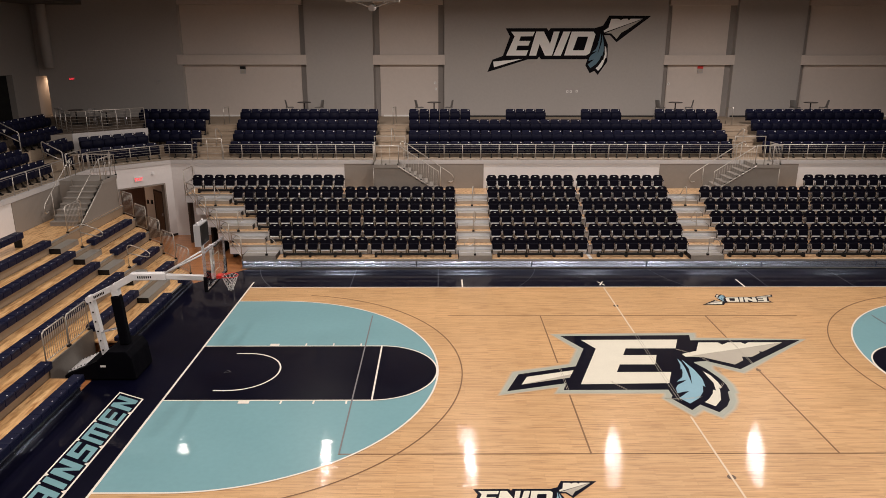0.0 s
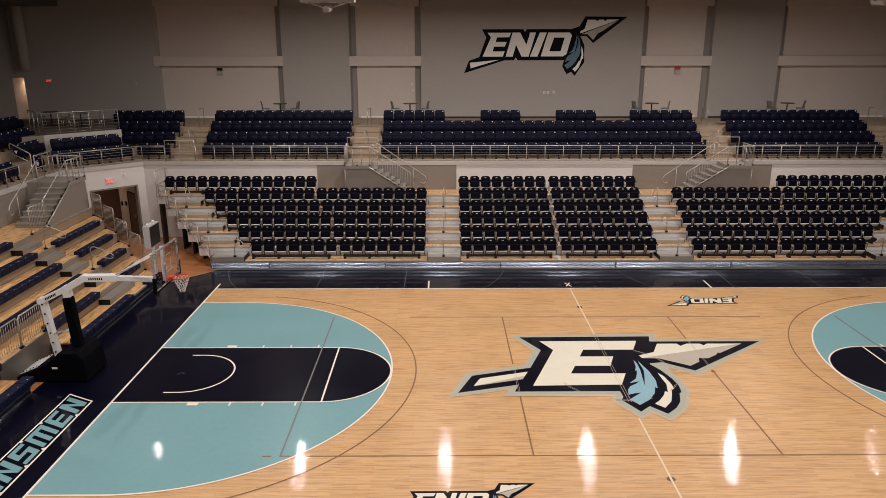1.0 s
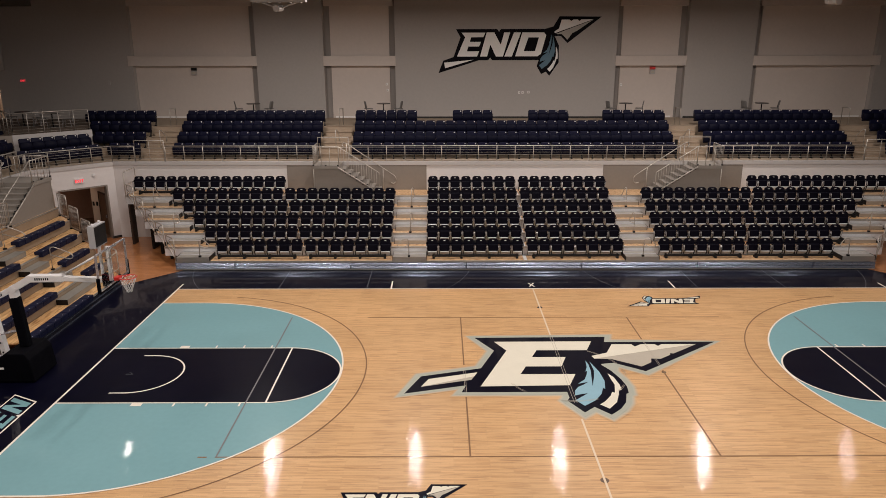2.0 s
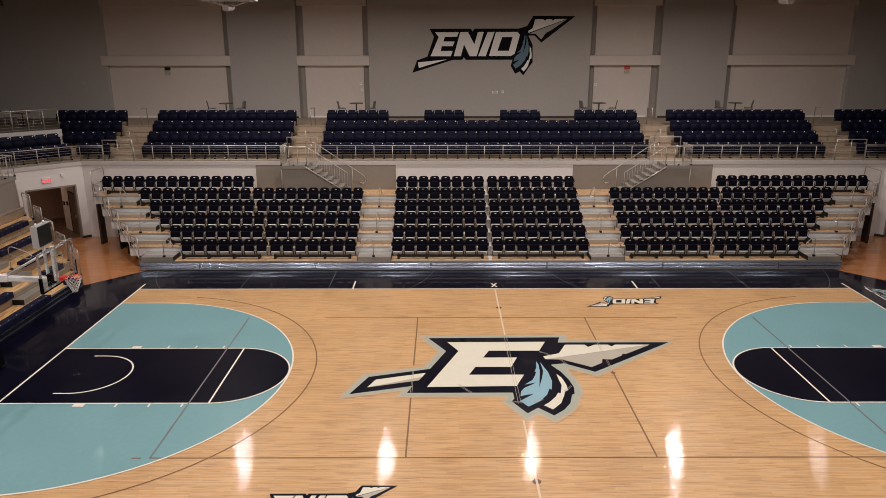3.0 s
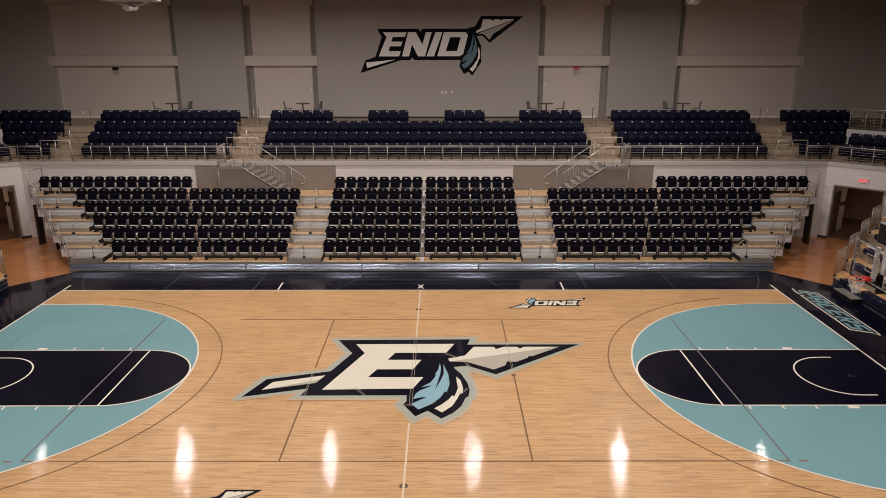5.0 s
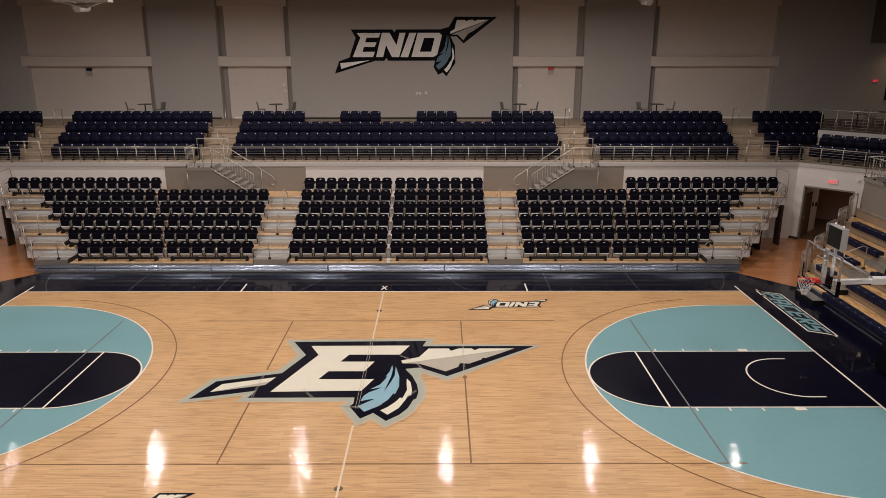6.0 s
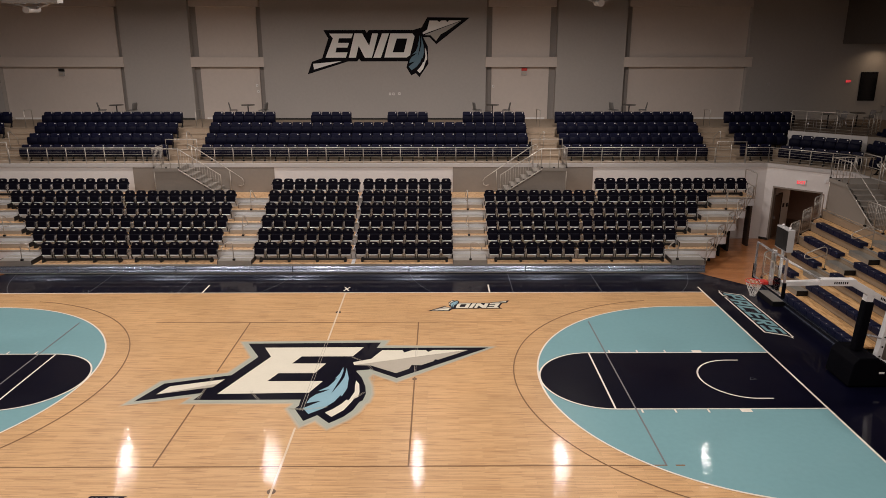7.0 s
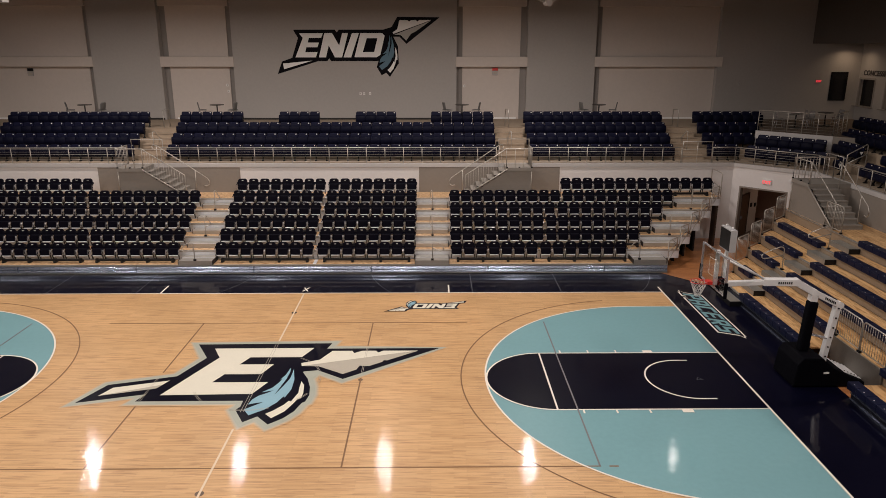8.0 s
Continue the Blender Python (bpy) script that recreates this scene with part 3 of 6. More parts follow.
for s in (-1, 1):
    prism(bm, mirrored([corner_n(o), corner_e(o), corner_e(0.12), corner_n(0.12)], s), SLAB_LO - 0.015, SLAB_HI + 0.004)
    prism(bm, mirrored([corner_e(o), (corner_e(o)[0], -13.0), (corner_e(0.12)[0], -13.0), corner_e(0.12)], s), SLAB_LO - 0.015, SLAB_HI + 0.004)
setting("tier_edge", bm, M_FASCIA, "white painted slab edge under the railing", "slab edge")
for s in (-1, 1):
    bm = bmesh.new()
    dd = TERRACE_D
    prism(bm, [along(0.0, s, dd - 0.06), along(3.66, s, dd - 0.06), along(3.66, s, dd - 0.004), along(0.0, s, dd - 0.004)], tier_z(2), CONC_Z + 0.004)
    cf = bm
    for u0, u1 in ((3.662, 4.85),):
        bm = bmesh.new()
        prism(bm, [along(u0, s, dd - 0.05), along(u1, s, dd - 0.05), along(u1, s, dd - 0.004), along(u0, s, dd - 0.004)], tier_z(2), CONC_Z + 0.003)
        setting("corner_fascia", bm, M_TAUPE, "taupe painted upstand beside the corner terrace", "fascia")
    bm = cf
    setting("corner_fascia", bm, M_FASCIA, "white painted fascia below the corner terrace", "fascia")


# ---- court markings ----
def flat(name, pts_lists, z, material, label, category="court marking", parent=None):
    bm = bmesh.new()
    for pts in pts_lists:
        prism(bm, list(pts), z - 0.0035, z)
    if parent is not None:
        return part(name, bm, material, parent, label)
    return setting(name, bm, material, label, category)


def arc(cx, cy, r, a0, a1, n=40):
    return [(cx + r * math.cos(radians(a0 + (a1 - a0) * i / n)), cy + r * math.sin(radians(a0 + (a1 - a0) * i / n))) for i in range(n + 1)]


def ring(cx, cy, r, w, a0, a1, n=40):
    """An arc-shaped line, in short straight pieces."""
    A, B = arc(cx, cy, r + w / 2, a0, a1, n), arc(cx, cy, r - w / 2, a0, a1, n)
    return [[A[i], A[i + 1], B[i + 1], B[i]] for i in range(n)]


def rect(x0, x1, y0, y1):
    return [(x0, y0), (x1, y0), (x1, y1), (x0, y1)]


Z1, Z2, Z3, Z4, Z5 = 0.004, 0.008, 0.012, 0.016, 0.020
border = [rect(-HALF_L, HALF_L, HALF_W, N_FRONT + 0.2), rect(-HALF_L, HALF_L, -N_FRONT, -HALF_W)]
for s in (-1, 1):
    border.append([(s * HALF_L, -9.5), (s * 16.85, -9.5), (s * 16.85, 8.05), (s * 15.0, N_FRONT), (s * 15.0, N_FRONT + 0.2), (s * HALF_L, N_FRONT + 0.2)])
flat("court_border", border, Z1, M_NAVY, "glossy navy painted border round the court")
BASKET_X = 12.725
R3, R3C = 6.02, 6.75
for s in (-1, 1):
    flip = (lambda pts, s=s: [(s * x, y) for x, y in pts])
    shape = [(HALF_L, R3)] + [(x, y) for x, y in arc(BASKET_X, 0, R3, 90, 270, 64)] + [(HALF_L, -R3)]
    flat("three_point_area", [flip(shape)], Z1, M_TEAL, "pale teal painted area inside the three-point line")
    lane = [(HALF_L, 1.83), (8.535, 1.83)] + arc(8.535, 0, 1.83, 90, 270, 40)[1:-1] + [(8.535, -1.83), (HALF_L, -1.83)]
    flat("lane", [flip(lane)], Z2, M_NAVY, "navy painted free-throw lane")
    lw = 0.05
    lines = ring(BASKET_X, 0, R3, lw, 90, 270, 64) + [rect(BASKET_X, HALF_L - 0.03, R3 - lw / 2, R3 + lw / 2), rect(BASKET_X, HALF_L - 0.03, -R3 - lw / 2, -R3 + lw / 2)]
    lines += [rect(8.56, HALF_L - 0.03, y - lw / 2, y + lw / 2) for y in (1.83, -1.83)]
    flat("court_line", [flip(p) for p in ring(8.56, 0, 1.83, lw, 90, 270, 40)], Z3 + 0.002, M_CREAM, "cream painted free-throw arc")
    lines += [rect(8.51, 8.56, -1.80, 1.80)]
    lines += ring(BASKET_X, 0, 1.25, lw, 90, 270, 32) + [rect(BASKET_X, BASKET_X + 0.38, y - lw / 2, y + lw / 2) for y in (1.25, -1.25)]
    for y in (1, -1):
        lines.append(rect(11.9, 12.2, y * 1.86, y * 2.01) if y > 0 else rect(11.9, 12.2, -2.01, -1.86))
        for x in (11.0, 10.1, 9.2):
            lines.append(rect(x, x + 0.05, min(y * 1.86, y * 2.03), max(y * 1.86, y * 2.03)))
    lines.append(rect(HALF_L - 0.03, HALF_L + 0.03, -9.4, 8.25))
    flat("court_line", [flip(p) for p in lines], Z3, M_CREAM, "cream painted court lines")
    # faint college arc and volleyball end line
    grey = ring(BASKET_X, 0, R3C, 0.036, 99, 261, 64)
    flat("court_line", [flip(p) for p in grey], Z2, M_GREYLINE, "thin grey-brown outer arc on the wood")
    flat("court_line", [flip(rect(9.06, 9.10, -4.5, 4.5))], Z3 + 0.002, M_PALELINE, "thin grey volleyball end line")
side = [rect(-HALF_L + 0.03, HALF_L - 0.03, y - 0.03, y + 0.03) for y in (HALF_W, -HALF_W)]
side += [rect(x - 0.03, x + 0.03, HALF_W + 0.03, HALF_W + 0.95) for x in (-5.72, 5.76)]
flat("court_line", side, Z3, M_CREAM, "cream painted side lines")
cx = 0.0
mid = [rect(-0.026, 0.026, -7.59, -2.75), rect(-0.026, 0.026, 2.86, 7.59)]
flat("court_line", mid, Z2, M_CENTRE, "cream painted centre line")
vb = [rect(x - 0.021, x + 0.021, y0, y1) for x in (-3, 3) for y0, y1 in ((-4.48, -0.9 if x < 0 else 0.3), (0.55 if x < 0 else 2.45, 4.48))]
vb += [rect(-6.35, 6.35, 4.48, 4.52), rect(-9.105, 9.105, -4.52, -4.48), rect(9.3, 9.52, -4.53, -4.48), rect(-9.52, -9.3, -4.53, -4.48)]
flat("court_line", vb, Z1 + 0.002, M_GREYLINE, "thin grey-brown volleyball lines on the wood")
cross = []
for s in (-1, 1):
    cross.append([(0.0 - 0.13, 8.07 - s * 0.22), (0.0 - 0.07, 8.07 - s * 0.22), (0.0 + 0.13, 8.07 + s * 0.22), (0.0 + 0.07, 8.07 + s * 0.22)])
flat("court_mark", cross[:1], Z2, M_CREAM, "small cream cross stroke on the navy border")
flat("court_mark", cross[1:], Z3, M_CREAM, "small cream cross stroke on the navy border")
# faint lines of the cross courts on the border: lane edges and the ends of the arcs
for s in (-1, 1):
    for x in (6.69, 10.26):
        flat("court_line", [rect(min(s * x, s * (x + 0.04)), max(s * x, s * (x + 0.04)), HALF_W + 0.05, N_FRONT - 0.02)], Z2, M_BORDERLINE, "faint grey line across the navy border")
    for a0, a1 in ((190.0, 215.2), (-10.0, -35.2)):
        flat("court_line", [[(s * x, y) for x, y in p] for p in ring(8.47, 11.15, 6.1, 0.03, a0, a1, 14)], Z2, M_BORDERLINE, "faint grey arc end on the navy border")


for x, y, r, m in ((0.0, 5.5, 0.10, M_BLACK), (0.0, -5.47, 0.10, M_DOORWOOD), (3.0, 0.02, 0.07, M_DOORWOOD)):
    flat("floor_sleeve", [arc(x, y, r, 0, 345, 23)], Z1 + 0.0005, m, "small round cover of a net post sleeve", "floor cover")


# ---- painted marks and words ----
def grow(pts, d):
    """The outline moved out by d, corners kept short."""
    area = sum(a[0] * b[1] - b[0] * a[1] for a, b in zip(pts, pts[1:] + pts[:1]))
    pts = pts if area > 0 else pts[::-1]
    out, k = [], len(pts)
    for i in range(k):
        p0, p, p1 = Vector(pts[i - 1]), Vector(pts[i]), Vector(pts[(i + 1) % k])
        a, b = (p - p0).normalized(), (p1 - p).normalized()
        na, nb = Vector((a.y, -a.x)), Vector((b.y, -b.x))
        m = na + nb
        m = m / max(0.55, m.dot(na)) if m.length > 1e-6 else na
        if m.length > 1.6:
            m = m * (1.6 / m.length)
        out.append((p.x + m.x * d, p.y + m.y * d))
    return out


E_DARK = [(-2.58, 2.61), (1.80, 2.67), (1.69, 2.24), (5.35, 2.25), (2.47, 0.06), (1.64, 0.65), (1.23, 0.57), (1.22, 0.51), (1.43, 0.09), (1.59, -0.46), (1.65, -0.93), (1.60, -1.32), (1.52, -1.38), (1.39, -1.86), (1.17, -2.22), (0.84, -2.54), (0.47, -2.12), (0.15, -2.42), (-0.21, -1.76), (-0.12, -1.60), (-0.13, -1.25), (-3.12, -1.26), (-2.98, -0.84), (-4.74, -1.33), (-4.30, -0.26), (-2.49, 0.28), (-2.00, 1.57)]
E_WHITE = [(-1.95, 2.27), (1.27, 2.29), (0.99, 1.59), (-0.63, 1.59), (-0.84, 1.07), (0.22, 1.07), (-0.02, 0.40), (-1.11, 0.40), (-1.33, -0.13), (0.31, -0.13), (0.02, -0.85), (-2.56, -0.91), (-1.60, 1.57)]
E_SHAFT = [(-4.07, -0.44), (-2.61, 0.00), (-2.81, -0.49), (-4.28, -0.93)]
E_HEAD = [(1.05, 1.15), (1.59, 1.39), (1.89, 2.05), (2.54, 2.05), (2.61, 1.87), (2.86, 2.05), (3.30, 2.05), (3.38, 1.91), (3.53, 2.05), (4.66, 2.05), (1.10, 0.95)]
E_HEAD_LOW = [(1.10, 0.945), (4.655, 2.035), (3.70, 1.32), (3.60, 1.35), (3.56, 1.22), (3.17, 0.92), (2.88, 0.95), (2.81, 0.68), (2.43, 0.38), (1.62, 0.92)]
E_PLUME = [(0.90, 0.74), (1.05, 0.03), (1.08, -0.58), (0.99, -1.08), (0.94, -1.01), (0.82, -1.38), (0.57, -1.76), (0.22, -2.06), (0.02, -1.75), (0.27, -1.51), (0.45, -1.34), (0.27, -1.38), (0.06, -1.47), (0.11, -1.18), (0.24, -0.96), (0.43, -0.81), (0.60, -0.64), (0.27, -0.76), (0.52, -0.48), (0.64, -0.16), (0.70, 0.09), (0.64, 0.03), (0.74, 0.35), (0.79, 0.81), (0.83, 0.54), (0.81, 0.09), (0.72, -0.52), (0.66, -0.93), (0.82, -0.34), (0.91, 0.09), (0.91, 0.48)]
E_PLUME_W = [(1.28, -0.09), (1.40, -0.34), (1.46, -0.81), (1.45, -1.13), (1.36, -1.16), (1.29, -1.43), (1.14, -1.86), (0.86, -2.22), (0.65, -1.99), (0.83, -1.81), (1.05, -1.49), (1.14, -1.27), (1.21, -1.32), (1.32, -0.81), (1.29, -0.46)]
g = thing("floor_emblem", "navy and cream arrowhead letter emblem painted at centre court", "floor emblem", kind="structure")
E_ROUND = [p for p in E_DARK if p not in ((1.23, 0.57), (1.22, 0.51))]
flat("halo", [grow(E_ROUND, 0.15)], Z3 + 0.002, M_HALO, "sage grey halo", parent=g)
bm = bmesh.new()
fade = bm.verts.layers.float.new("fade")
loops = []
for d, f in ((0.12, 1.0), (0.155, 1.0), (0.20, 0.70), (0.245, 0.28), (0.285, 0.0)):
    loop = [bm.verts.new((x, y, Z3 + 0.0012 - 0.02 * d)) for x, y in grow(E_ROUND, d)]
    for v in loop:
        v[fade] = f
    loops.append(loop)
for A, B in zip(loops, loops[1:]):
    for i in range(len(A)):
        j = (i + 1) % len(A)
        bm.faces.new((A[i], B[i], B[j], A[j]))
part("halo_edge", bm, M_HALO_EDGE, g, "sprayed soft edge of the halo")
flat("ground_shape", [E_DARK], Z4, M_NAVY, "navy ground shape", parent=g)
flat("letter", [E_WHITE], Z5, M_SAND, "cream block letter", parent=g)
flat("shaft", [E_SHAFT], Z5, M_SAND, "cream spear shaft", parent=g)
flat("arrowhead", [E_HEAD], Z5, M_SAND, "cream upper half of the arrowhead", parent=g)
flat("arrowhead_shade", [E_HEAD_LOW], Z5, M_STONE, "warm grey lower half of the arrowhead", parent=g)
flat("feather", [E_PLUME], Z5, M_SKY, "light blue feather", parent=g)
flat("feather", [E_PLUME_W], Z5, M_SAND, "cream feather", parent=g)
for x in (-0.045, 0.03):
    flat("seam_line", [rect(x, x + 0.010, -1.9, 2.8)], Z5 + 0.003, M_STONE, "thin pale seam line across the emblem", parent=g)

SEAMS = [rect(x - 0.0045, x + 0.0045, y0, y1) for x, y0, y1 in ((-3.022, -1.25, 0.18), (-2.978, -1.25, 0.19), (2.978, 0.40, 2.30), (3.022, 0.43, 2.30))]
for a0, a1 in ((204, 224), (42, 57), (19, 31), (-7, 7), (-28, -42), (-68, -102)):
    for r in (1.779, 1.821):
        SEAMS += ring(0, 0, r, 0.009, a0, a1, 8)
flat("seam_line", SEAMS, Z5 + 0.0035, M_STONE, "thin pale outlines of older lines across the emblem", parent=g)
flat("shaft_shade", [[(-4.28, -0.93), (-2.72, -0.27), (-2.81, -0.49)]], Z5 + 0.002, M_STONE, "warm grey lower edge of the shaft", parent=g)

W_DARK = [(-2.83, 10.34), (-0.46, 10.345), (-0.35, 10.19), (-0.24, 10.345), (2.29, 10.35), (2.77, 10.49), (3.1, 11.04), (5.51, 11.02), (3.61, 9.57), (3.21, 9.96), (2.86, 9.96), (3.12, 9.44), (3.15, 8.49),
          (2.63, 7.73), (2.42, 7.96), (2.15, 7.83), (1.88, 8.28), (1.98, 8.62), (-0.73, 8.615), (-0.84, 8.77), (-0.95, 8.615), (-1.49, 8.61), (-3.84, 7.89), (-3.56, 8.59), (-2.96, 8.8), (-2.57, 9.89)]
W_LETTERS = [
    [(-2.51, 10.15), (-1.14, 10.15), (-1.25, 9.9), (-1.95, 9.89), (-2.03, 9.64), (-1.38, 9.64), (-1.49, 9.38), (-2.12, 9.38), (-2.19, 9.11), (-1.49, 9.12), (-1.6, 8.82), (-2.77, 8.82), (-2.3, 9.89)],
    [(-1.06, 10.16), (-0.62, 10.16), (-0.24, 9.48), (-0.05, 10.16), (0.29, 10.16), (-0.1, 8.82), (-0.51, 8.82), (-0.84, 9.48), (-1.02, 8.82), (-1.43, 8.82)],
    [(0.51, 10.16), (0.91, 10.16), (0.42, 8.82), (-0.02, 8.82)],
    [(0.99, 10.16), (2.24, 10.16), (2.37, 10.01), (2.1, 8.96), (1.89, 8.83), (0.61, 8.83)]]
W_COUNTER = [(1.35, 9.88), (1.95, 9.88), (1.75, 9.12), (1.1, 9.12)]
W_SHAFT = [(-3.51, 8.48), (-1.81, 8.64), (-3.46, 8.16)]
W_HEAD = [(2.83, 10.21), (3.09, 10.37), (3.22, 10.86), (3.67, 10.86), (3.78, 10.78), (3.88, 10.86), (4.15, 10.87), (4.24, 10.78), (4.34, 10.87), (5.03, 10.87), (2.85, 10.11)]
W_HEAD_LOW = [(2.91, 10.07), (5.03, 10.85), (4.17, 10.27), (3.86, 10.11), (3.6, 9.75), (3.27, 10.06)]
W_PLUME = [(2.01 + (x - 0.02) * 0.84, 8.12 + (y + 2.06) * 0.676) for x, y in E_PLUME]
W_PLUME_W = [(2.49 + (x - 0.65) * 0.73, 7.96 + (y + 2.22) * 0.671) for x, y in E_PLUME_W]


def wordmark(name, label, m, mats, kind, halo=None):
    """The arrow wordmark, drawn flat and set down by the matrix m."""
    g = thing(name, label, "wall emblem" if "wall" in name else "floor emblem", kind=kind)
    layers = ([("halo", [grow(W_DARK, 0.12)], 0.004, halo)] if halo else []) + [
        ("ground_shape", [W_DARK], 0.008, mats[0]), ("letter", [W_LETTERS[0]], 0.012, mats[1]), ("letter", [W_LETTERS[1]], 0.012, mats[1]), ("letter", [W_LETTERS[2]], 0.012, mats[1]),
        ("letter", [W_LETTERS[3]], 0.012, mats[1]), ("letter_counter", [W_COUNTER], 0.016, mats[0]), ("shaft", [W_SHAFT], 0.012, mats[1]), ("arrowhead", [W_HEAD], 0.012, mats[1]),
        ("arrowhead_shade", [W_HEAD_LOW], 0.012, mats[2]), ("feather", [W_PLUME], 0.012, mats[3]), ("feather", [W_PLUME_W], 0.012, mats[1])]
    for nm, shapes, z, mt in layers:
        bm = bmesh.new()
        for pts in shapes:
            prism(bm, [(x - 0.85, y - 9.4) for x, y in pts], z - 0.0035, z)
        ob = part(nm, bm, mt, g)
        ob.data.transform(m)
    return g


wordmark("wall_emblem", "dark outlined arrow wordmark ENID fixed on the grey wall", Matrix.Translation((0.85, WALL_N - 0.002, 9.4)) @ Matrix.Rotation(radians(90), 4, "X"),
         (M_INK, M_VINYL, M_VSTONE, M_VBLUE), "structure")
k1 = 0.335
wordmark("floor_emblem", "small arrow wordmark ENID painted near the side line", Matrix.Translation((-4.68, -6.30, 0.0)) @ Matrix.Diagonal((k1, 0.42, 1, 1)),
         (M_NAVY, M_SAND, M_STONE, M_SKY), "structure")
wordmark("floor_emblem", "small arrow wordmark ENID painted upside down near the far side line", Matrix.Translation((4.87, 6.17, 0.0)) @ Matrix.Rotation(math.pi, 4, "Z") @ Matrix.Diagonal((k1, 0.36, 1, 1)),
         (M_NAVY, M_SAND, M_STONE, M_SKY), "structure")

for s in (-1, 1):
    mk = flat("lane_mark", [[(s * 13.02 - 0.10, -0.13), (s * 13.02 + 0.12, -0.09), (s * 13.02 - 0.02, 0.06)]], 0.0195, M_BORDERLINE, "small faint grey triangular mark in the lane")
    flat("mark_fill", [[(s * 13.02 - 0.065, -0.105), (s * 13.02 + 0.07, -0.08), (s * 13.02 - 0.015, 0.025)]], 0.0235, M_NAVY, "", parent=mk)

# block letters on a 4 x 6 grid


def q(x0, y0, x1, y1):
    return [(x0, y0), (x1, y0), (x1, y1), (x0, y1)]


def glyph(c):
    t = 1.25
    g = {
        "P": [q(0, 0, t, 6), q(t, 5, 4, 6), q(t, 2.2, 4, 3.2), q(4 - t, 3.2, 4, 5)],
        "L": [q(0, 0, t, 6), q(t, 0, 4, 1.1)],
        "A": [q(0, 0, t, 6), q(4 - t, 0, 4, 6), q(t, 4.9, 4 - t, 6), q(t, 2, 4 - t, 3)],
        "I": [q(0, 0, t, 6)],
        "N": [q(0, 0, t, 6), q(4 - t, 0, 4, 6), [(t, 6), (t, 3.9), (4 - t, 0), (4 - t, 2.1)]],
        "S": [q(0, 0, 4, 1.1), q(0, 4.9, 4, 6), q(0, 2.5, 4, 3.5), q(0, 3.5, t, 4.9), q(4 - t, 1.1, 4, 2.5)],
        "M": [q(0, 0, 1.1, 6), q(2, 0, 3.1, 4.9), q(4, 0, 5.1, 6), q(1.1, 4.9, 4, 6)],
        "E": [q(0, 0, t, 6), q(t, 0, 4, 1.1), q(t, 4.9, 4, 6), q(t, 2.5, 3.6, 3.5)],
        "C": [q(0, 0, t, 6), q(t, 0, 4, 1.1), q(t, 4.9, 4, 6)],
        "R": [q(0, 0, t, 6), q(t, 4.9, 4, 6), q(t, 2.4, 4, 3.4), q(4 - t, 3.4, 4, 4.9), [(t + 0.3, 2.4), (t + 1.6, 2.4), (4.2, 0), (2.9, 0)]],
    }[c]
    return g, {"I": 1.25, "M": 5.1}.get(c, 4.0)


def floor_word(word, m, length, height, label, slant=0.35, hug=False):
    g = thing("floor_word", label, "floor lettering", kind="structure")
    pen, shapes = 0.0, []
    for c in word:
        quads, w = glyph(c)
        shapes.append((c, [[(x + pen, y) for x, y in qd] for qd in quads]))
        pen += w + 0.9
    pen -= 0.9
    pad = 1.5 if hug else 1.2
    kx, ky = length / (pen + 2 * pad + slant * 6), height / (8.8 if hug else 8.2)

    def lay(pts):
        return [((x + pad + slant * y) * kx, (y + pad - 0.1) * ky) for x, y in pts]
    frame_pts = lay([(-1.1, -1.0), (pen + 1.1, -1.0), (pen + 1.1, 7.0), (-1.1, 7.0)])
    inner = lay([(-0.72, -0.58), (pen + 0.72, -0.58), (pen + 0.72, 6.58), (-0.72, 6.58)])
    outer_shapes, inner_shapes = [frame_pts], [inner]
    if hug:
        # the outline follows the letters, with a spur at the first and the last
        quads = [qd for c, qs in shapes for qd in qs]
        spurs = [[(-1.9, -0.1), (0.9, -0.1), (0.9, 1.4)], [(pen - 0.9, 4.6), (pen + 1.2, 6.1), (pen - 0.9, 6.1)]]
        outer_shapes = [lay(grow(qd, 1.22)) for qd in quads + spurs]
        inner_shapes = [lay(grow(qd, 0.66)) for qd in quads + spurs]
        for c, qs in shapes:
            xs = [x for qd in qs for x, y in qd]
            inner_shapes.append(lay(q(min(xs) + 0.3, 0.4, max(xs) + 0.1, 5.6)))
    for nm, pl, z, mt in [("outline", outer_shapes, Z2, M_CREAM), ("backing", inner_shapes, Z3, M_NAVY)]:
        bm = bmesh.new()
        for i, p in enumerate(pl):
            prism(bm, p, z - 0.0035, z + 0.00008 * i)
        part(nm, bm, mt, g).data.transform(m)
    bm = bmesh.new()
    for i, (c, quads) in enumerate([] if hug else shapes[1:]):
        gx = min(x for qd in quads for x, y in qd) - 0.45
        if i % 3 != 1:
            prism(bm, lay([(gx - 0.7, 6.7), (gx - 0.05, 5.9), (gx + 0.05, 5.9), (gx + 0.25, 6.7)]), Z4 - 0.0035, Z4)
        if i % 3 != 0:
            prism(bm, lay([(gx - 0.25, -0.7), (gx - 0.05, 0.1), (gx + 0.05, 0.1), (gx + 0.7, -0.7)]), Z4 - 0.0035, Z4)
    if not hug:
        part("outline_tick", bm, M_CREAM, g).data.transform(m)
    for c, quads in shapes:
        bm = bmesh.new()
        for qd in quads:
            prism(bm, lay(qd), Z4 - 0.0035, Z4)
        part("letter", bm, M_TEAL, g).data.transform(m)
    return g


floor_word("PLAINSMEN", Matrix.Translation((-14.86, -8.3, 0)) @ Matrix.Rotation(radians(90), 4, "Z"), 6.95, 0.87, "pale teal outlined word PLAINSMEN on the navy border")
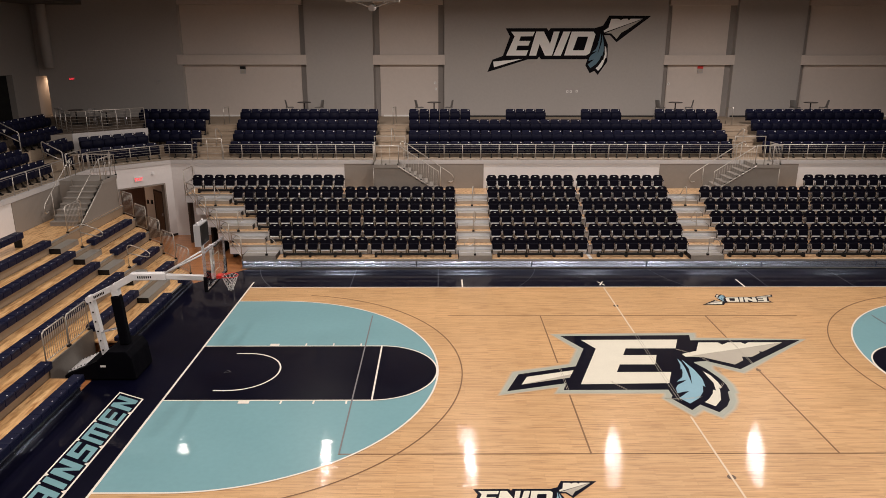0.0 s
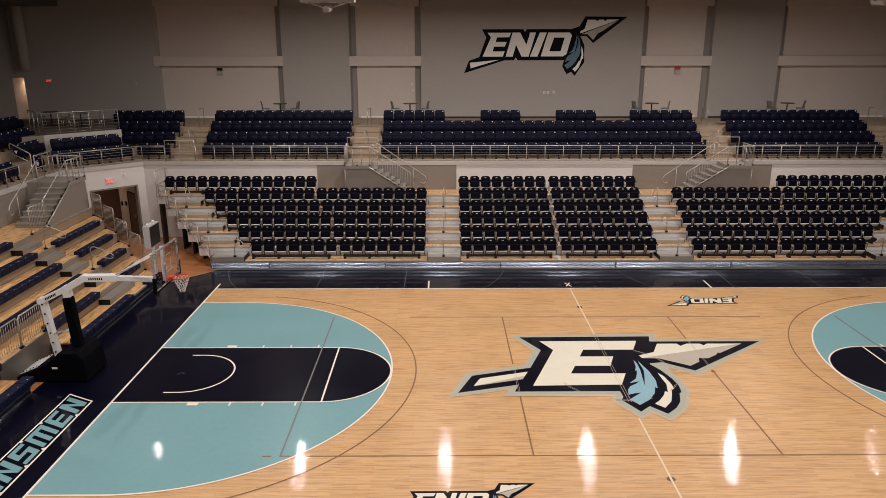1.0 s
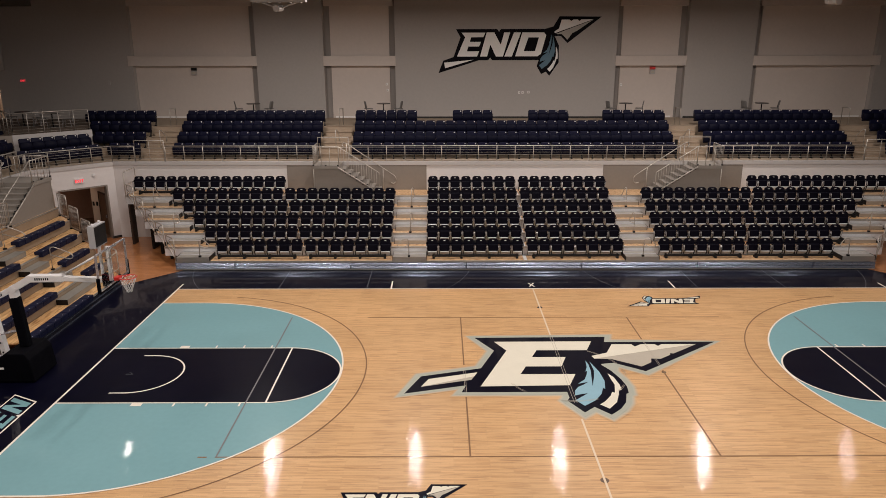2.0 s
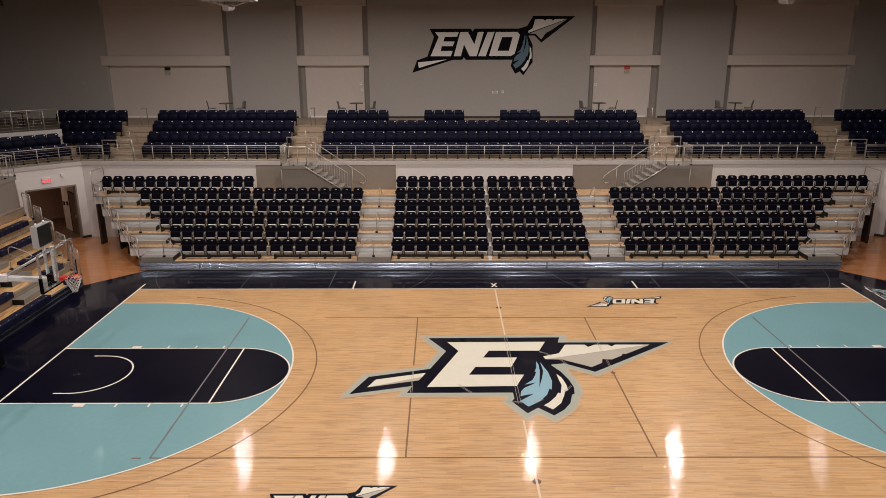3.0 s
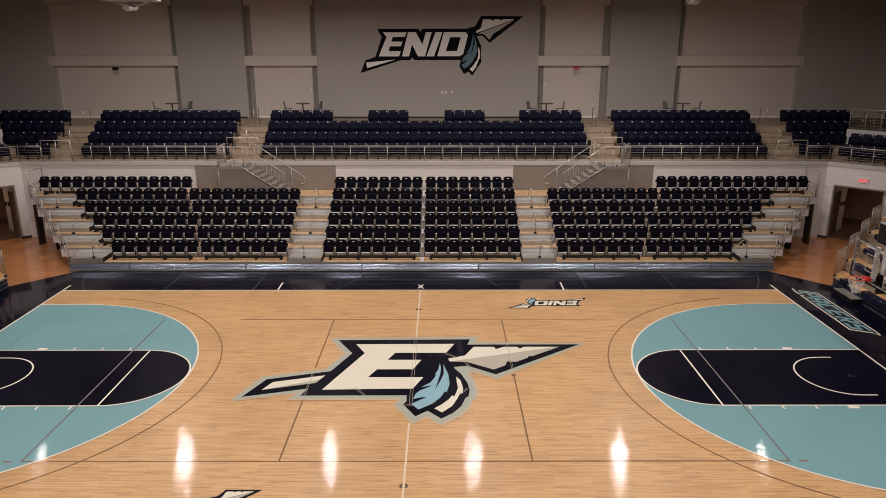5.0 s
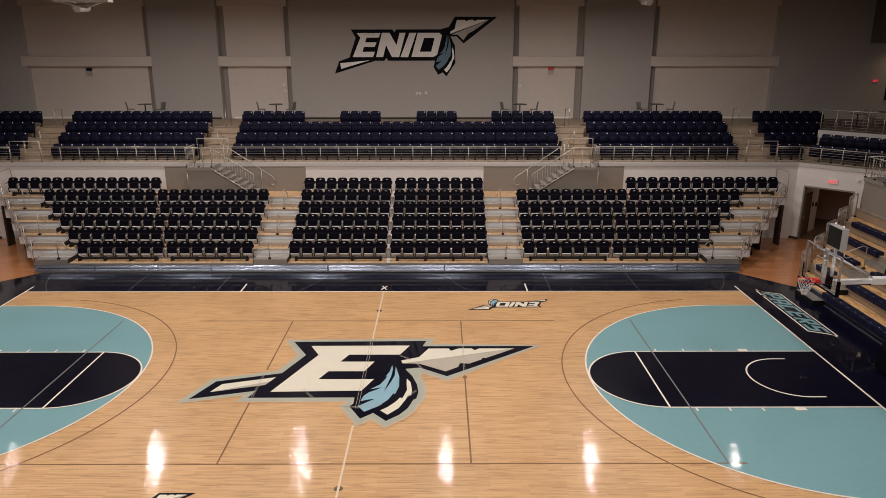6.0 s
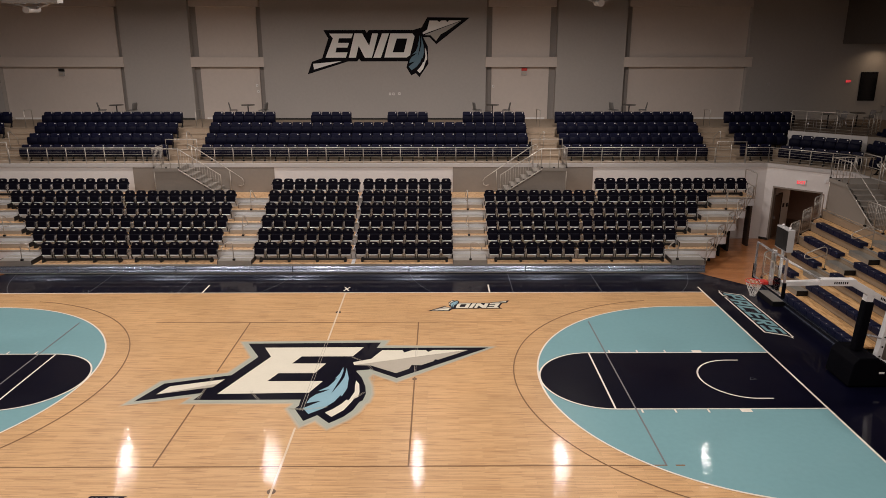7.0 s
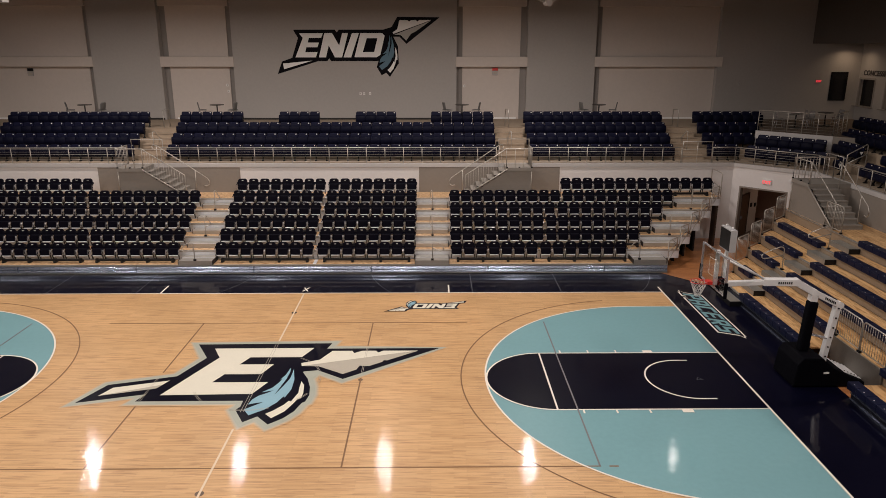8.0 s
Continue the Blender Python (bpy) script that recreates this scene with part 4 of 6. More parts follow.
floor_word("PACERS", Matrix.Translation((14.92, 7.65, 0)) @ Matrix.Rotation(radians(-90), 4, "Z"), 4.55, 0.87, "pale teal outlined word PACERS on the navy border", hug=True)


# ---- north bleacher ----
def end_x(k):
    """East end of row k of the north bleacher."""
    return 15.3 + 0.742 * (k - 1)


def row_y(k):
    return N_FRONT + ROW_D * (k - 1)


def aisle_rail(g, y, z, x, lean, big=False):
    """A looped steel aisle handrail standing on a step."""
    bm = bmesh.new()
    if big:
        loop = [(0.0, 0.0), (0.01, 0.72), (0.05, 0.79), (0.20, 0.80), (0.32, 0.745), (0.44, 0.62), (0.475, 0.54), (0.44, 0.455), (0.34, 0.425), (0.20, 0.455), (0.01, 0.55)]
        tube(bm, [(x + lean * d, y - 0.25 * d, z + h) for d, h in loop], 0.019)
    else:
        tube(bm, [(x, y, z), (x + lean * 0.02, y, z + 0.90), (x + lean * 0.045, y + 0.05, z + 0.93), (x + lean * 0.08, y + 0.12, z + 0.88), (x + lean * 0.12, y + 0.46, z + 0.50), (x + lean * 0.10, y + 0.44, z + 0.42), (x + lean * 0.04, y + 0.02, z + 0.44)], 0.019)
    r = part("aisle_handrail", bm, M_RAIL, g, "looped galvanised steel handrail")
    part("rail_foot", boxes((x - 0.05, x + 0.05, y - 0.05, y + 0.05, z, z + 0.07)), M_BLACK, r)


nb = thing("telescopic_bleacher", "telescopic bleacher with wooden decks, steel risers and stepped ends", "bleacher")
for k in range(1, 7):
    y0, y1 = row_y(k), (row_y(k + 1) if k < 6 else N_WALL - 0.035)
    e, z = end_x(k), deck_z(k)
    bm = boxes((-e, e, y0 + 0.08, y1, z - 0.05, z))
    part("deck", bm, M_DECK, nb, "varnished wooden deck board")
    bm = boxes((-e, e, y0, y0 + 0.08, z - 0.06, z + 0.002))
    part("nosing", bm, M_ALU, nb, "aluminium edge strip")
    if k > 1:
        bm = boxes((-e + 0.02, e - 0.02, y0 + 0.02, y0 + 0.05, deck_z(k - 1), z - 0.06))
        part("riser", bm, M_RISER, nb, "pale grey steel riser")
    # dark under-structure at both ends
    for s in (-1, 1):
        inset = 0.06 if k == 6 else 0.62
        bm = boxes((s * (e - inset), s * (e - inset - 0.1), y0 + 0.06, y0 + (0.55 if k == 6 else ROW_D - 0.01), 0, z - 0.05))
        part("end_panel", bm, M_DARKWOOD if k == 6 else M_BLACK, nb, "dark end panel under the deck")
# front skirt in long folded panels
SKIRT_JOINTS = [-end_x(1), -12.72, -7.67, -2.62, 2.43, 7.48, 12.53, end_x(1)]
# depth behind the front line and height, from the foot up: lower leaf, groove, upper leaf with a soft belly, lip under the deck
SKIRT_FOLD = [(0.020, 0.060), (0.004, 0.066), (0.006, 0.085), (0.022, 0.132), (0.041, 0.178), (0.046, 0.184), (0.046, 0.197), (0.002, 0.204), (0.002, 0.214), (0.018, 0.262), (0.042, 0.322), (0.046, 0.336), (0.046, 0.344), (0.010, 0.352), (0.010, 0.362)]
for xa, xb in zip(SKIRT_JOINTS, SKIRT_JOINTS[1:]):
    x0, x1 = xa + 0.007, xb - 0.007
    bm = bmesh.new()
    rows = [[bm.verts.new((x, N_FRONT + d, z)) for x in (x0, x1)] for d, z in SKIRT_FOLD]
    rows += [[bm.verts.new((x, N_FRONT + 0.052, z)) for x in (x0, x1)] for z in (0.362, 0.060)]
    for (p0, p1), (p2, p3) in zip(rows, rows[1:] + rows[:1]):
        bm.faces.new((p0, p1, p3, p2))
    bm.faces.new([r[0] for r in rows])
    bm.faces.new([r[1] for r in rows][::-1])
    part("skirt_panel", bm, M_SKIRT, nb, "blue-grey folded steel front panel")
    part("joint_strap", boxes((xa + 0.008, xa + 0.040, N_FRONT - 0.004, N_FRONT + 0.004, 0.07, 0.355)), M_SKIRT, nb)
part("skirt_rail", boxes((-end_x(1), end_x(1), N_FRONT - 0.02, N_FRONT + 0.05, 0.022, 0.055)), M_ALU, nb, "pale steel foot strip")
part("skirt_base", boxes((-end_x(1) + 0.05, end_x(1) - 0.05, N_FRONT + 0.05, N_FRONT + 0.08, 0.0, 0.3)), M_BLACK, nb)
for i in range(14):
    x = -14.6 + 29.2 * i / 13
    part("latch", boxes((x - 0.05, x + 0.05, N_FRONT - 0.015, N_FRONT + 0.0, 0.0, 0.055)), M_BLACK, nb)
AISLES = [(-5.80, -4.36), (4.36, 5.80)]
for k in range(1, 6):
    z, y1 = deck_z(k), row_y(k + 1)
    spans = AISLES + [(-end_x(k) + 0.08, -end_x(k) + 1.5), (end_x(k) - 1.5, end_x(k) - 0.08)]
    for a, b in spans:
        if k == 1:
            st = part("aisle_step", boxes((a, b, N_FRONT + 0.0, N_FRONT + 0.45, z + 0.003, z + 0.18)), M_ALU, nb, "aluminium aisle step")
            part("step_side", boxes((a - 0.02, a - 0.001, N_FRONT, y1, z + 0.003, z + 0.19)), M_BLACK, st)
            part("step_side", boxes((b + 0.001, b + 0.02, N_FRONT, y1, z + 0.003, z + 0.19)), M_BLACK, st)
        st = part("aisle_step", boxes((a, b, y1 - 0.38, y1 - 0.005, z + 0.003, z + 0.20)), M_ALU, nb, "aluminium aisle step")
        part("step_lip", boxes((a, b, y1 - 0.395, y1 - 0.381, z + 0.17, z + 0.204)), M_RISER, st)
        if k > 1:
            for xs in (a - 0.02, b + 0.002):
                part("step_side", boxes((xs, xs + 0.018, y1 - 0.39, y1 - 0.005, z + 0.003, z + 0.205)), M_BLACK, st)
for x in (-5.1, 5.1):
    s = -1 if x < 0 else 1
    aisle_rail(nb, row_y(1) + 0.05, deck_z(1) + 0.18, x, s, True)
    aisle_rail(nb, row_y(3) + 0.06, deck_z(3), x, 1 if s < 0 else -1)
    aisle_rail(nb, row_y(5) + 0.06, deck_z(5), x, 1 if s < 0 else -1)
for s in (-1, 1):
    aisle_rail(nb, row_y(1) + 0.05, deck_z(1) + 0.18, s * (end_x(1) - 1.25 if s > 0 else end_x(1) - 1.1), 1 if s < 0 else -1, True)
    aisle_rail(nb, row_y(3) + 0.06, deck_z(3), s * (end_x(3) - 0.95), 1)
    aisle_rail(nb, row_y(5) + 0.06, deck_z(5), s * (end_x(5) - 0.95), 1)
    for k in range(1, 7):
        # end guard: a bent hoop on each row
        x, y, z = s * (end_x(k) - 0.02), row_y(k) + 0.05, deck_z(k)
        yb = y + (0.74 if k < 6 else 1.30)
        h = 0.95 if k < 6 else 1.12
        gx = s * 0.60 if k < 6 else 0.0
        bm = tubes(0.024, [(x, y, z - 0.35 if k > 1 else z), (x, y, z + h), (x + gx * 0.10, y + 0.08, z + h + 0.05), (x + gx, yb - 0.06, z + h + 0.05), (x + gx * 1.02, yb, z + h - 0.02), (x + gx * 1.02, yb, z + (ROW_H if k < 6 else 0.0))],
                   [(x, y, z + 0.10), (x + gx, yb, z + (ROW_H + 0.12 if k < 6 else 0.10))], [(x, y, z + 0.50), (x + gx, yb, z + (0.74 if k < 6 else 0.55))])
        part("end_rail", bm, M_RAIL, nb, "bent galvanised end rail")
# pale filler plates where the two banks of the middle block meet
for k in range(1, 7):
    part("filler_plate", boxes((-0.075, 0.075, row_y(k) + 0.10, (row_y(k + 1) if k < 6 else N_WALL - 0.04) - 0.002, deck_z(k) + 0.002, deck_z(k) + 0.010)), M_RISER, nb, "pale grey steel filler plate")
# dark beams that carry the chairs
for k in range(1, 7):
    spans = [(-4.3, -0.12), (0.12, 4.3)]
    for s in (-1, 1):
        e = end_x(k) - 1.55
        if k < 6:
            half = (5.9 + e) / 2
            spans += [(s * 5.95, s * (half - 0.1)), (s * (half + 0.1), s * e)]
        else:
            spans += [(s * 11.4, s * 15.0), (s * 15.1, s * 18.7)]
    for a, b in spans:
        bm = bmesh.new()
        y, z = row_y(k) + 0.42, deck_z(k)
        a, b = min(a, b) + 0.20, max(a, b) - 0.16
        box(bm, a, b, y - 0.06, y + 0.05, z + 0.065, z + 0.175, bevel=0.035)
        m = max(2, round((b - a) / 1.35))
        for i in range(m + 1):
            x = a + 0.07 + (b - a - 0.14) * i / m
            box(bm, x - 0.055, x + 0.055, y - 0.11, y + 0.16, z, z + 0.10, bevel=0.02)
            box(bm, x - 0.05, x + 0.05, y - 0.075, y + 0.06, z + 0.09, z + 0.20, bevel=0.02)
        part("seat_beam", bm, M_BLACK, nb, "black steel beam that carries the chairs")


# ---- stadium chairs ----
def shell(bm, w, z0, z1, y0, y1, thick, round_top, bow=0.03, nx=6, nz=6, mi=0, taper=0.0):
    """A slightly bowed panel with rounded upper corners that leans from (y0, z0) to (y1, z1) and loses taper of its width on the way up."""
    rows = []
    for j in range(nz + 1):
        t = j / nz
        z = z0 + (z1 - z0) * t
        y = y0 + (y1 - y0) * t
        lo = max(0.0, (z - (z1 - round_top)) / round_top)
        wj = (w - taper * t) / 2 - round_top * (1 - math.sqrt(max(0.0, 1 - lo * lo))) * 0.8
        lo2 = max(0.0, ((z0 + round_top * 0.6) - z) / (round_top * 0.6))
        wj -= round_top * 0.25 * lo2 * lo2
        front, back = [], []
        for i in range(nx + 1):
            u = -1 + 2 * i / nx
            b = bow * u * u
            front.append(bm.verts.new((u * wj, y - b, z)))
            back.append(bm.verts.new((u * wj, y - b + thick, z)))
        rows.append((front, back))
    for (f0, b0), (f1, b1) in zip(rows, rows[1:]):
        for i in range(nx):
            for vs in ((f0[i], f0[i + 1], f1[i + 1], f1[i]), (b0[i + 1], b0[i], b1[i], b1[i + 1])):
                f = bm.faces.new(vs)
                f.material_index, f.smooth = mi, True
        bm.faces.new((f0[0], f1[0], b1[0], b0[0])).material_index = mi
        bm.faces.new((f0[nx], b0[nx], b1[nx], f1[nx])).material_index = mi
    f0, b0 = rows[0]
    f1, b1 = rows[-1]
    for i in range(nx):
        bm.faces.new((f0[i], b0[i], b0[i + 1], f0[i + 1])).material_index = mi
        bm.faces.new((f1[i], f1[i + 1], b1[i + 1], b1[i])).material_index = mi


def lower_chair():
    g = thing("stadium_chair", "black plastic folding stadium chair with its seat tipped up", "stadium chair", "chairs of the lower seating")
    bm = bmesh.new()
    shell(bm, 0.486, 0.36, 0.84, 0.0, 0.10, 0.035, 0.095, 0.018, 8, 10, taper=0.055)
    back = part("backrest", bm, M_CHAIR, g)
    bm = bmesh.new()
    box(bm, -0.045, 0.045, 0.058, 0.074, 0.752, 0.773, bevel=0.004)
    part("grip_slot", bm, M_PLATE, back, "pale slot near the top")
    bm = bmesh.new()
    shell(bm, 0.410, 0.318, 0.60, -0.075, -0.035, 0.055, 0.05, -0.008, 6, 6, taper=-0.04)
    seat = part("seat", bm, M_CHAIR, g, "tipped-up black seat")
    bm = bmesh.new()
    box(bm, -0.186, 0.186, -0.115, -0.02, 0.278, 0.317, bevel=0.012)
    part("seat_hinge", bm, M_HINGE, seat, "pale grey hinge cover under the seat")
    for s in (-1, 1):
        bm = bmesh.new()
        tube(bm, [(s * 0.230, -0.085, 0.345), (s * 0.236, -0.105, 0.40), (s * 0.244, -0.105, 0.48), (s * 0.252, -0.09, 0.575)], 0.0135, 8)
        bar(bm, (s * 0.226, 0.01, 0.34), (s * 0.226, 0.01, 0.52), 0.018, 0.03)
        bar(bm, (s * 0.250, -0.10, 0.545), (s * 0.250, 0.03, 0.545), 0.030, 0.022)
        leg = part("side_frame", bm, M_SILVER, g, "silver steel side frame")
        bm = bmesh.new()
        bar(bm, (s * 0.222, 0.0, 0.13), (s * 0.228, -0.06, 0.345), 0.030, 0.05)
        part("leg", bm, M_BLACK, g, "black steel foot")
        bm = bmesh.new()
        box(bm, s * 0.248 - 0.018, s * 0.248 + 0.018, -0.15, 0.055, 0.585, 0.612, bevel=0.008)
        box(bm, s * 0.246 - 0.024, s * 0.246 + 0.021, 0.05, 0.08, 0.57, 0.675)
        part("armrest", bm, M_CHAIR, leg, "short black armrest")
    return g


def upper_chair():
    g = thing("tip_up_seat", "navy plastic folding stadium chair with a white number disc", "stadium chair", "chairs of the upper tier")
    bm = bmesh.new()
    shell(bm, 0.524, 0.34, 0.80, 0.0, 0.09, 0.04, 0.06, 0.014, 8, 8, taper=0.015)
    back = part("backrest", bm, M_NAVYCHAIR, g)
    bm = bmesh.new()
    tube(bm, [(0.165, 0.052, 0.742), (0.165, 0.069, 0.745)], 0.029, 10)
    part("number_disc", bm, M_PLATE, back, "round white number disc")
    # tipped-up seat: a deep pan whose rounded nose points up
    bm = bmesh.new()
    prof = [(-0.035, 0.20), (-0.15, 0.215), (-0.225, 0.27), (-0.235, 0.45), (-0.205, 0.60), (-0.155, 0.645), (-0.085, 0.635), (-0.045, 0.54)]
    rings = []
    for u, k in ((-0.265, 0.90), (-0.252, 1.0), (0.252, 1.0), (0.265, 0.90)):
        rings.append([bm.verts.new((u, -0.13 + (y + 0.13) * k, 0.42 + (z - 0.42) * k)) for y, z in prof])
    m = len(prof)
    for A, B in zip(rings, rings[1:]):
        for j in range(m):
            bm.faces.new((A[j], A[(j + 1) % m], B[(j + 1) % m], B[j])).smooth = True
    bm.faces.new(rings[0])
    bm.faces.new(rings[-1][::-1])
    part("seat", bm, M_NAVYSEAT, g, "tipped-up navy seat")
    bm = bmesh.new()
    box(bm, 0.246, 0.286, -0.20, 0.06, 0.48, 0.51, bevel=0.008)
    part("armrest", bm, M_BLACK, g, "thin black armrest")
    bm = bmesh.new()
    bar(bm, (0.25, 0.0, 0.34), (0.25, -0.16, 0.05), 0.05, 0.06)
    box(bm, 0.21, 0.29, -0.24, -0.08, 0.0, 0.05)
    part("leg", bm, M_BLACK, g, "black steel foot")
    return g


LOW, UP = lower_chair(), upper_chair()
used = {LOW: False, UP: False}


def seat_at(kind, x, y, z, rz=0.0):
    m = pose(x, y, z, 0, 0, rz)
    if not used[kind]:
        kind.matrix_basis = m
        used[kind] = True
        return kind
    return copy_thing(kind, m)


def chair_row(kind, x0, x1, n, y, z, rz=0.0):
    """n chairs side by side between x0 and x1."""
    p = (x1 - x0) / n
    for i in range(n):
        seat_at(kind, x0 + p * (i + 0.5), y, z, rz)


for k in range(1, 7):
    y, z = row_y(k) + 0.52, deck_z(k)
    chair_row(LOW, -4.36, -0.06, 8, y, z)
    chair_row(LOW, 0.06, 4.36, 8, y, z)
    for s in (-1, 1):
        if k < 6:
            e = end_x(k) - 1.68
            n = int((e - 5.88) / 0.53)
            half = n // 2
            m = 5.88 + (e - 5.88) * half / n
            for a, b, c in ((5.88, m - 0.03, half), (m + 0.03, e, n - half)):
                chair_row(LOW, min(s * a, s * b), max(s * a, s * b), c, y, z)
        else:
            chair_row(LOW, min(s * 11.32, s * 18.8), max(s * 11.32, s * 18.8), 14, y + 0.1, z)

FAR_SEATS = []
UP_Y = [N_WALL + 0.98, N_WALL + 1.82, N_WALL + 2.66, N_WALL + 3.50]
for k in (1, 2, 3, 4):
    y, z = UP_Y[k - 1], tier_z(k)
    if k < 4:
        chair_row(UP, -8.25, 8.33, 31, y, z)
    else:
        for a, b, n in ((-8.3, -4.98, 6), (-3.07, -0.92, 4), (1.0, 3.16, 4), (5.0, 8.35, 6)):
            chair_row(UP, a, b, n, y, z)
    for s in (-1, 1):
        chair_row(UP, min(s * 9.95, s * 17.35), max(s * 9.95, s * 17.35), 14, y, z)
        n = (3, 5, 6, 7)[k - 1]
        a, b = 19.05, 19.05 + 0.535 * n
        chair_row(UP, min(s * a, s * b), max(s * a, s * b), n, y, z)
        # corner rows along the diagonal
        if k < 3:
            off = (0.98, 1.82)[k - 1]
            n = (7, 6)[k - 1]
            u0 = 1.95 - n * 0.27 + (0.10 if k == 1 else 0.0)
            for i in range(n):
                px, py = along(u0 + 0.54 * (i + 0.5), s, off)
                seat_at(UP, px, py, z, -s * 43.94)
        # end tiers
        x = E_WALL + (0.78, 1.62, 2.46, 3.50)[k - 1]
        for a, b in (((2.6, 10.9), (12.4, 12.94)), ((2.6, 10.85), (12.55, 14.7)), ((2.6, 10.8), (11.75, 15.5)), ((2.6, 10.3), (11.5, 16.5)))[k - 1]:
            n = max(1, round((b - a) / 0.535))
            for i in range(n):
                FAR_SEATS.append(pose(s * x, a + (b - a) * (i + 0.5) / n, z, 0, 0, -s * 90))

for m in FAR_SEATS:
    if m.translation.y > 11.2:
        copy_thing(UP, m)

# the rest of the end tiers, far off and in half darkness, in one mesh
bm = bmesh.new()
for m in FAR_SEATS:
    if m.translation.y > 11.2:
        continue
    for o in UP.children_recursive:
        before = len(bm.faces)
        bm.from_mesh(o.data)
        bm.verts.ensure_lookup_table()
        bm.faces.ensure_lookup_table()
        new_faces = bm.faces[before:]
        vs = {v for f in new_faces for v in f.verts}
        bmesh.ops.transform(bm, matrix=m, verts=list(vs))
        for f in new_faces:
            f.material_index = {"number_disc": 1, "leg": 2, "armrest": 2}.get(o.name.split(".")[0], 0)
tagged(part("end_tier_seats", bm, [M_NAVYCHAIR, M_PLATE, M_BLACK]), "rows of navy plastic tip-up seats on the end tiers", "stadium seats", kind="stuff")

# ---- end bleachers with benches ----
def end_y(k):
    """North end of row k of an end bleacher."""
    return 8.15 + 0.75 * (k - 1)


def row_x(k):
    return E_FRONT + ROW_D * (k - 1)


bm = bmesh.new()
box(bm, -0.16, 0.16, -0.224, 0.224, -0.09, 0.13, bevel=0.02)
box(bm, -0.165, -0.13, -0.20, 0.20, 0.02, 0.09, bevel=0.012)
MODULE = mesh_of("seat_module", bm, M_BENCH)
bm = bmesh.new()
tube(bm, [(0, 0, 0.128), (0, 0, 0.136)], 0.016, 8)
BOLT = mesh_of("bolt", bm, M_PLATE)
BENCH_S = -9.4
AISLES_END = {-1: (5.5, 6.85), 1: (5.97, 7.0)}   # west, east
POCKET = 1.3


def bench_run(g, s, k, y0, y1):
    """A run of moulded bench modules along the nose of row k."""
    n = max(1, round((y1 - y0) / 0.457))
    p = (y1 - y0) / n
    for i in range(n):
        m = Matrix.Translation((s * (row_x(k) + 0.16), y0 + p * (i + 0.5), deck_z(k) + 0.005)) @ Matrix.Rotation(0 if s > 0 else math.pi, 4, "Z") @ Matrix.Diagonal((1, p / 0.457, 1, 1))
        ob = share("seat_module", MODULE, g, m)
        share("bolt", BOLT, ob, Matrix.Translation((-0.09, 0.0, 0)))


def fence(g, a, b, z0, z1, name="guard_fence", step=0.11):
    """A framed steel guard with upright bars from a to b (plan points with their floor levels)."""
    a, b = Vector(a), Vector(b)
    bm = bmesh.new()
    tube(bm, [a, a + Vector((0, 0, z1 - 0.08)), a + (b - a) * 0.06 + Vector((0, 0, z1)), b + (a - b) * 0.06 + Vector((0, 0, z1)), b + Vector((0, 0, z1 - 0.08)), b], 0.021)
    tube(bm, [a + Vector((0, 0, z0)), b + Vector((0, 0, z0))], 0.015)
    f = part(name, bm, M_RAIL, g, "galvanised steel guard fence")
    n = max(2, int((b - a).length / step))
    for i in range(1, n):
        p = a + (b - a) * i / n
        bm = tubes(0.0065, [p + Vector((0, 0, z0)), p + Vector((0, 0, z1))], seg=5)
        part("baluster", bm, M_RAIL, f)
    for p in (a, b):
        part("rail_foot", boxes((p.x - 0.04, p.x + 0.04, p.y - 0.04, p.y + 0.04, p.z, p.z + 0.06)), M_BLACK, f)


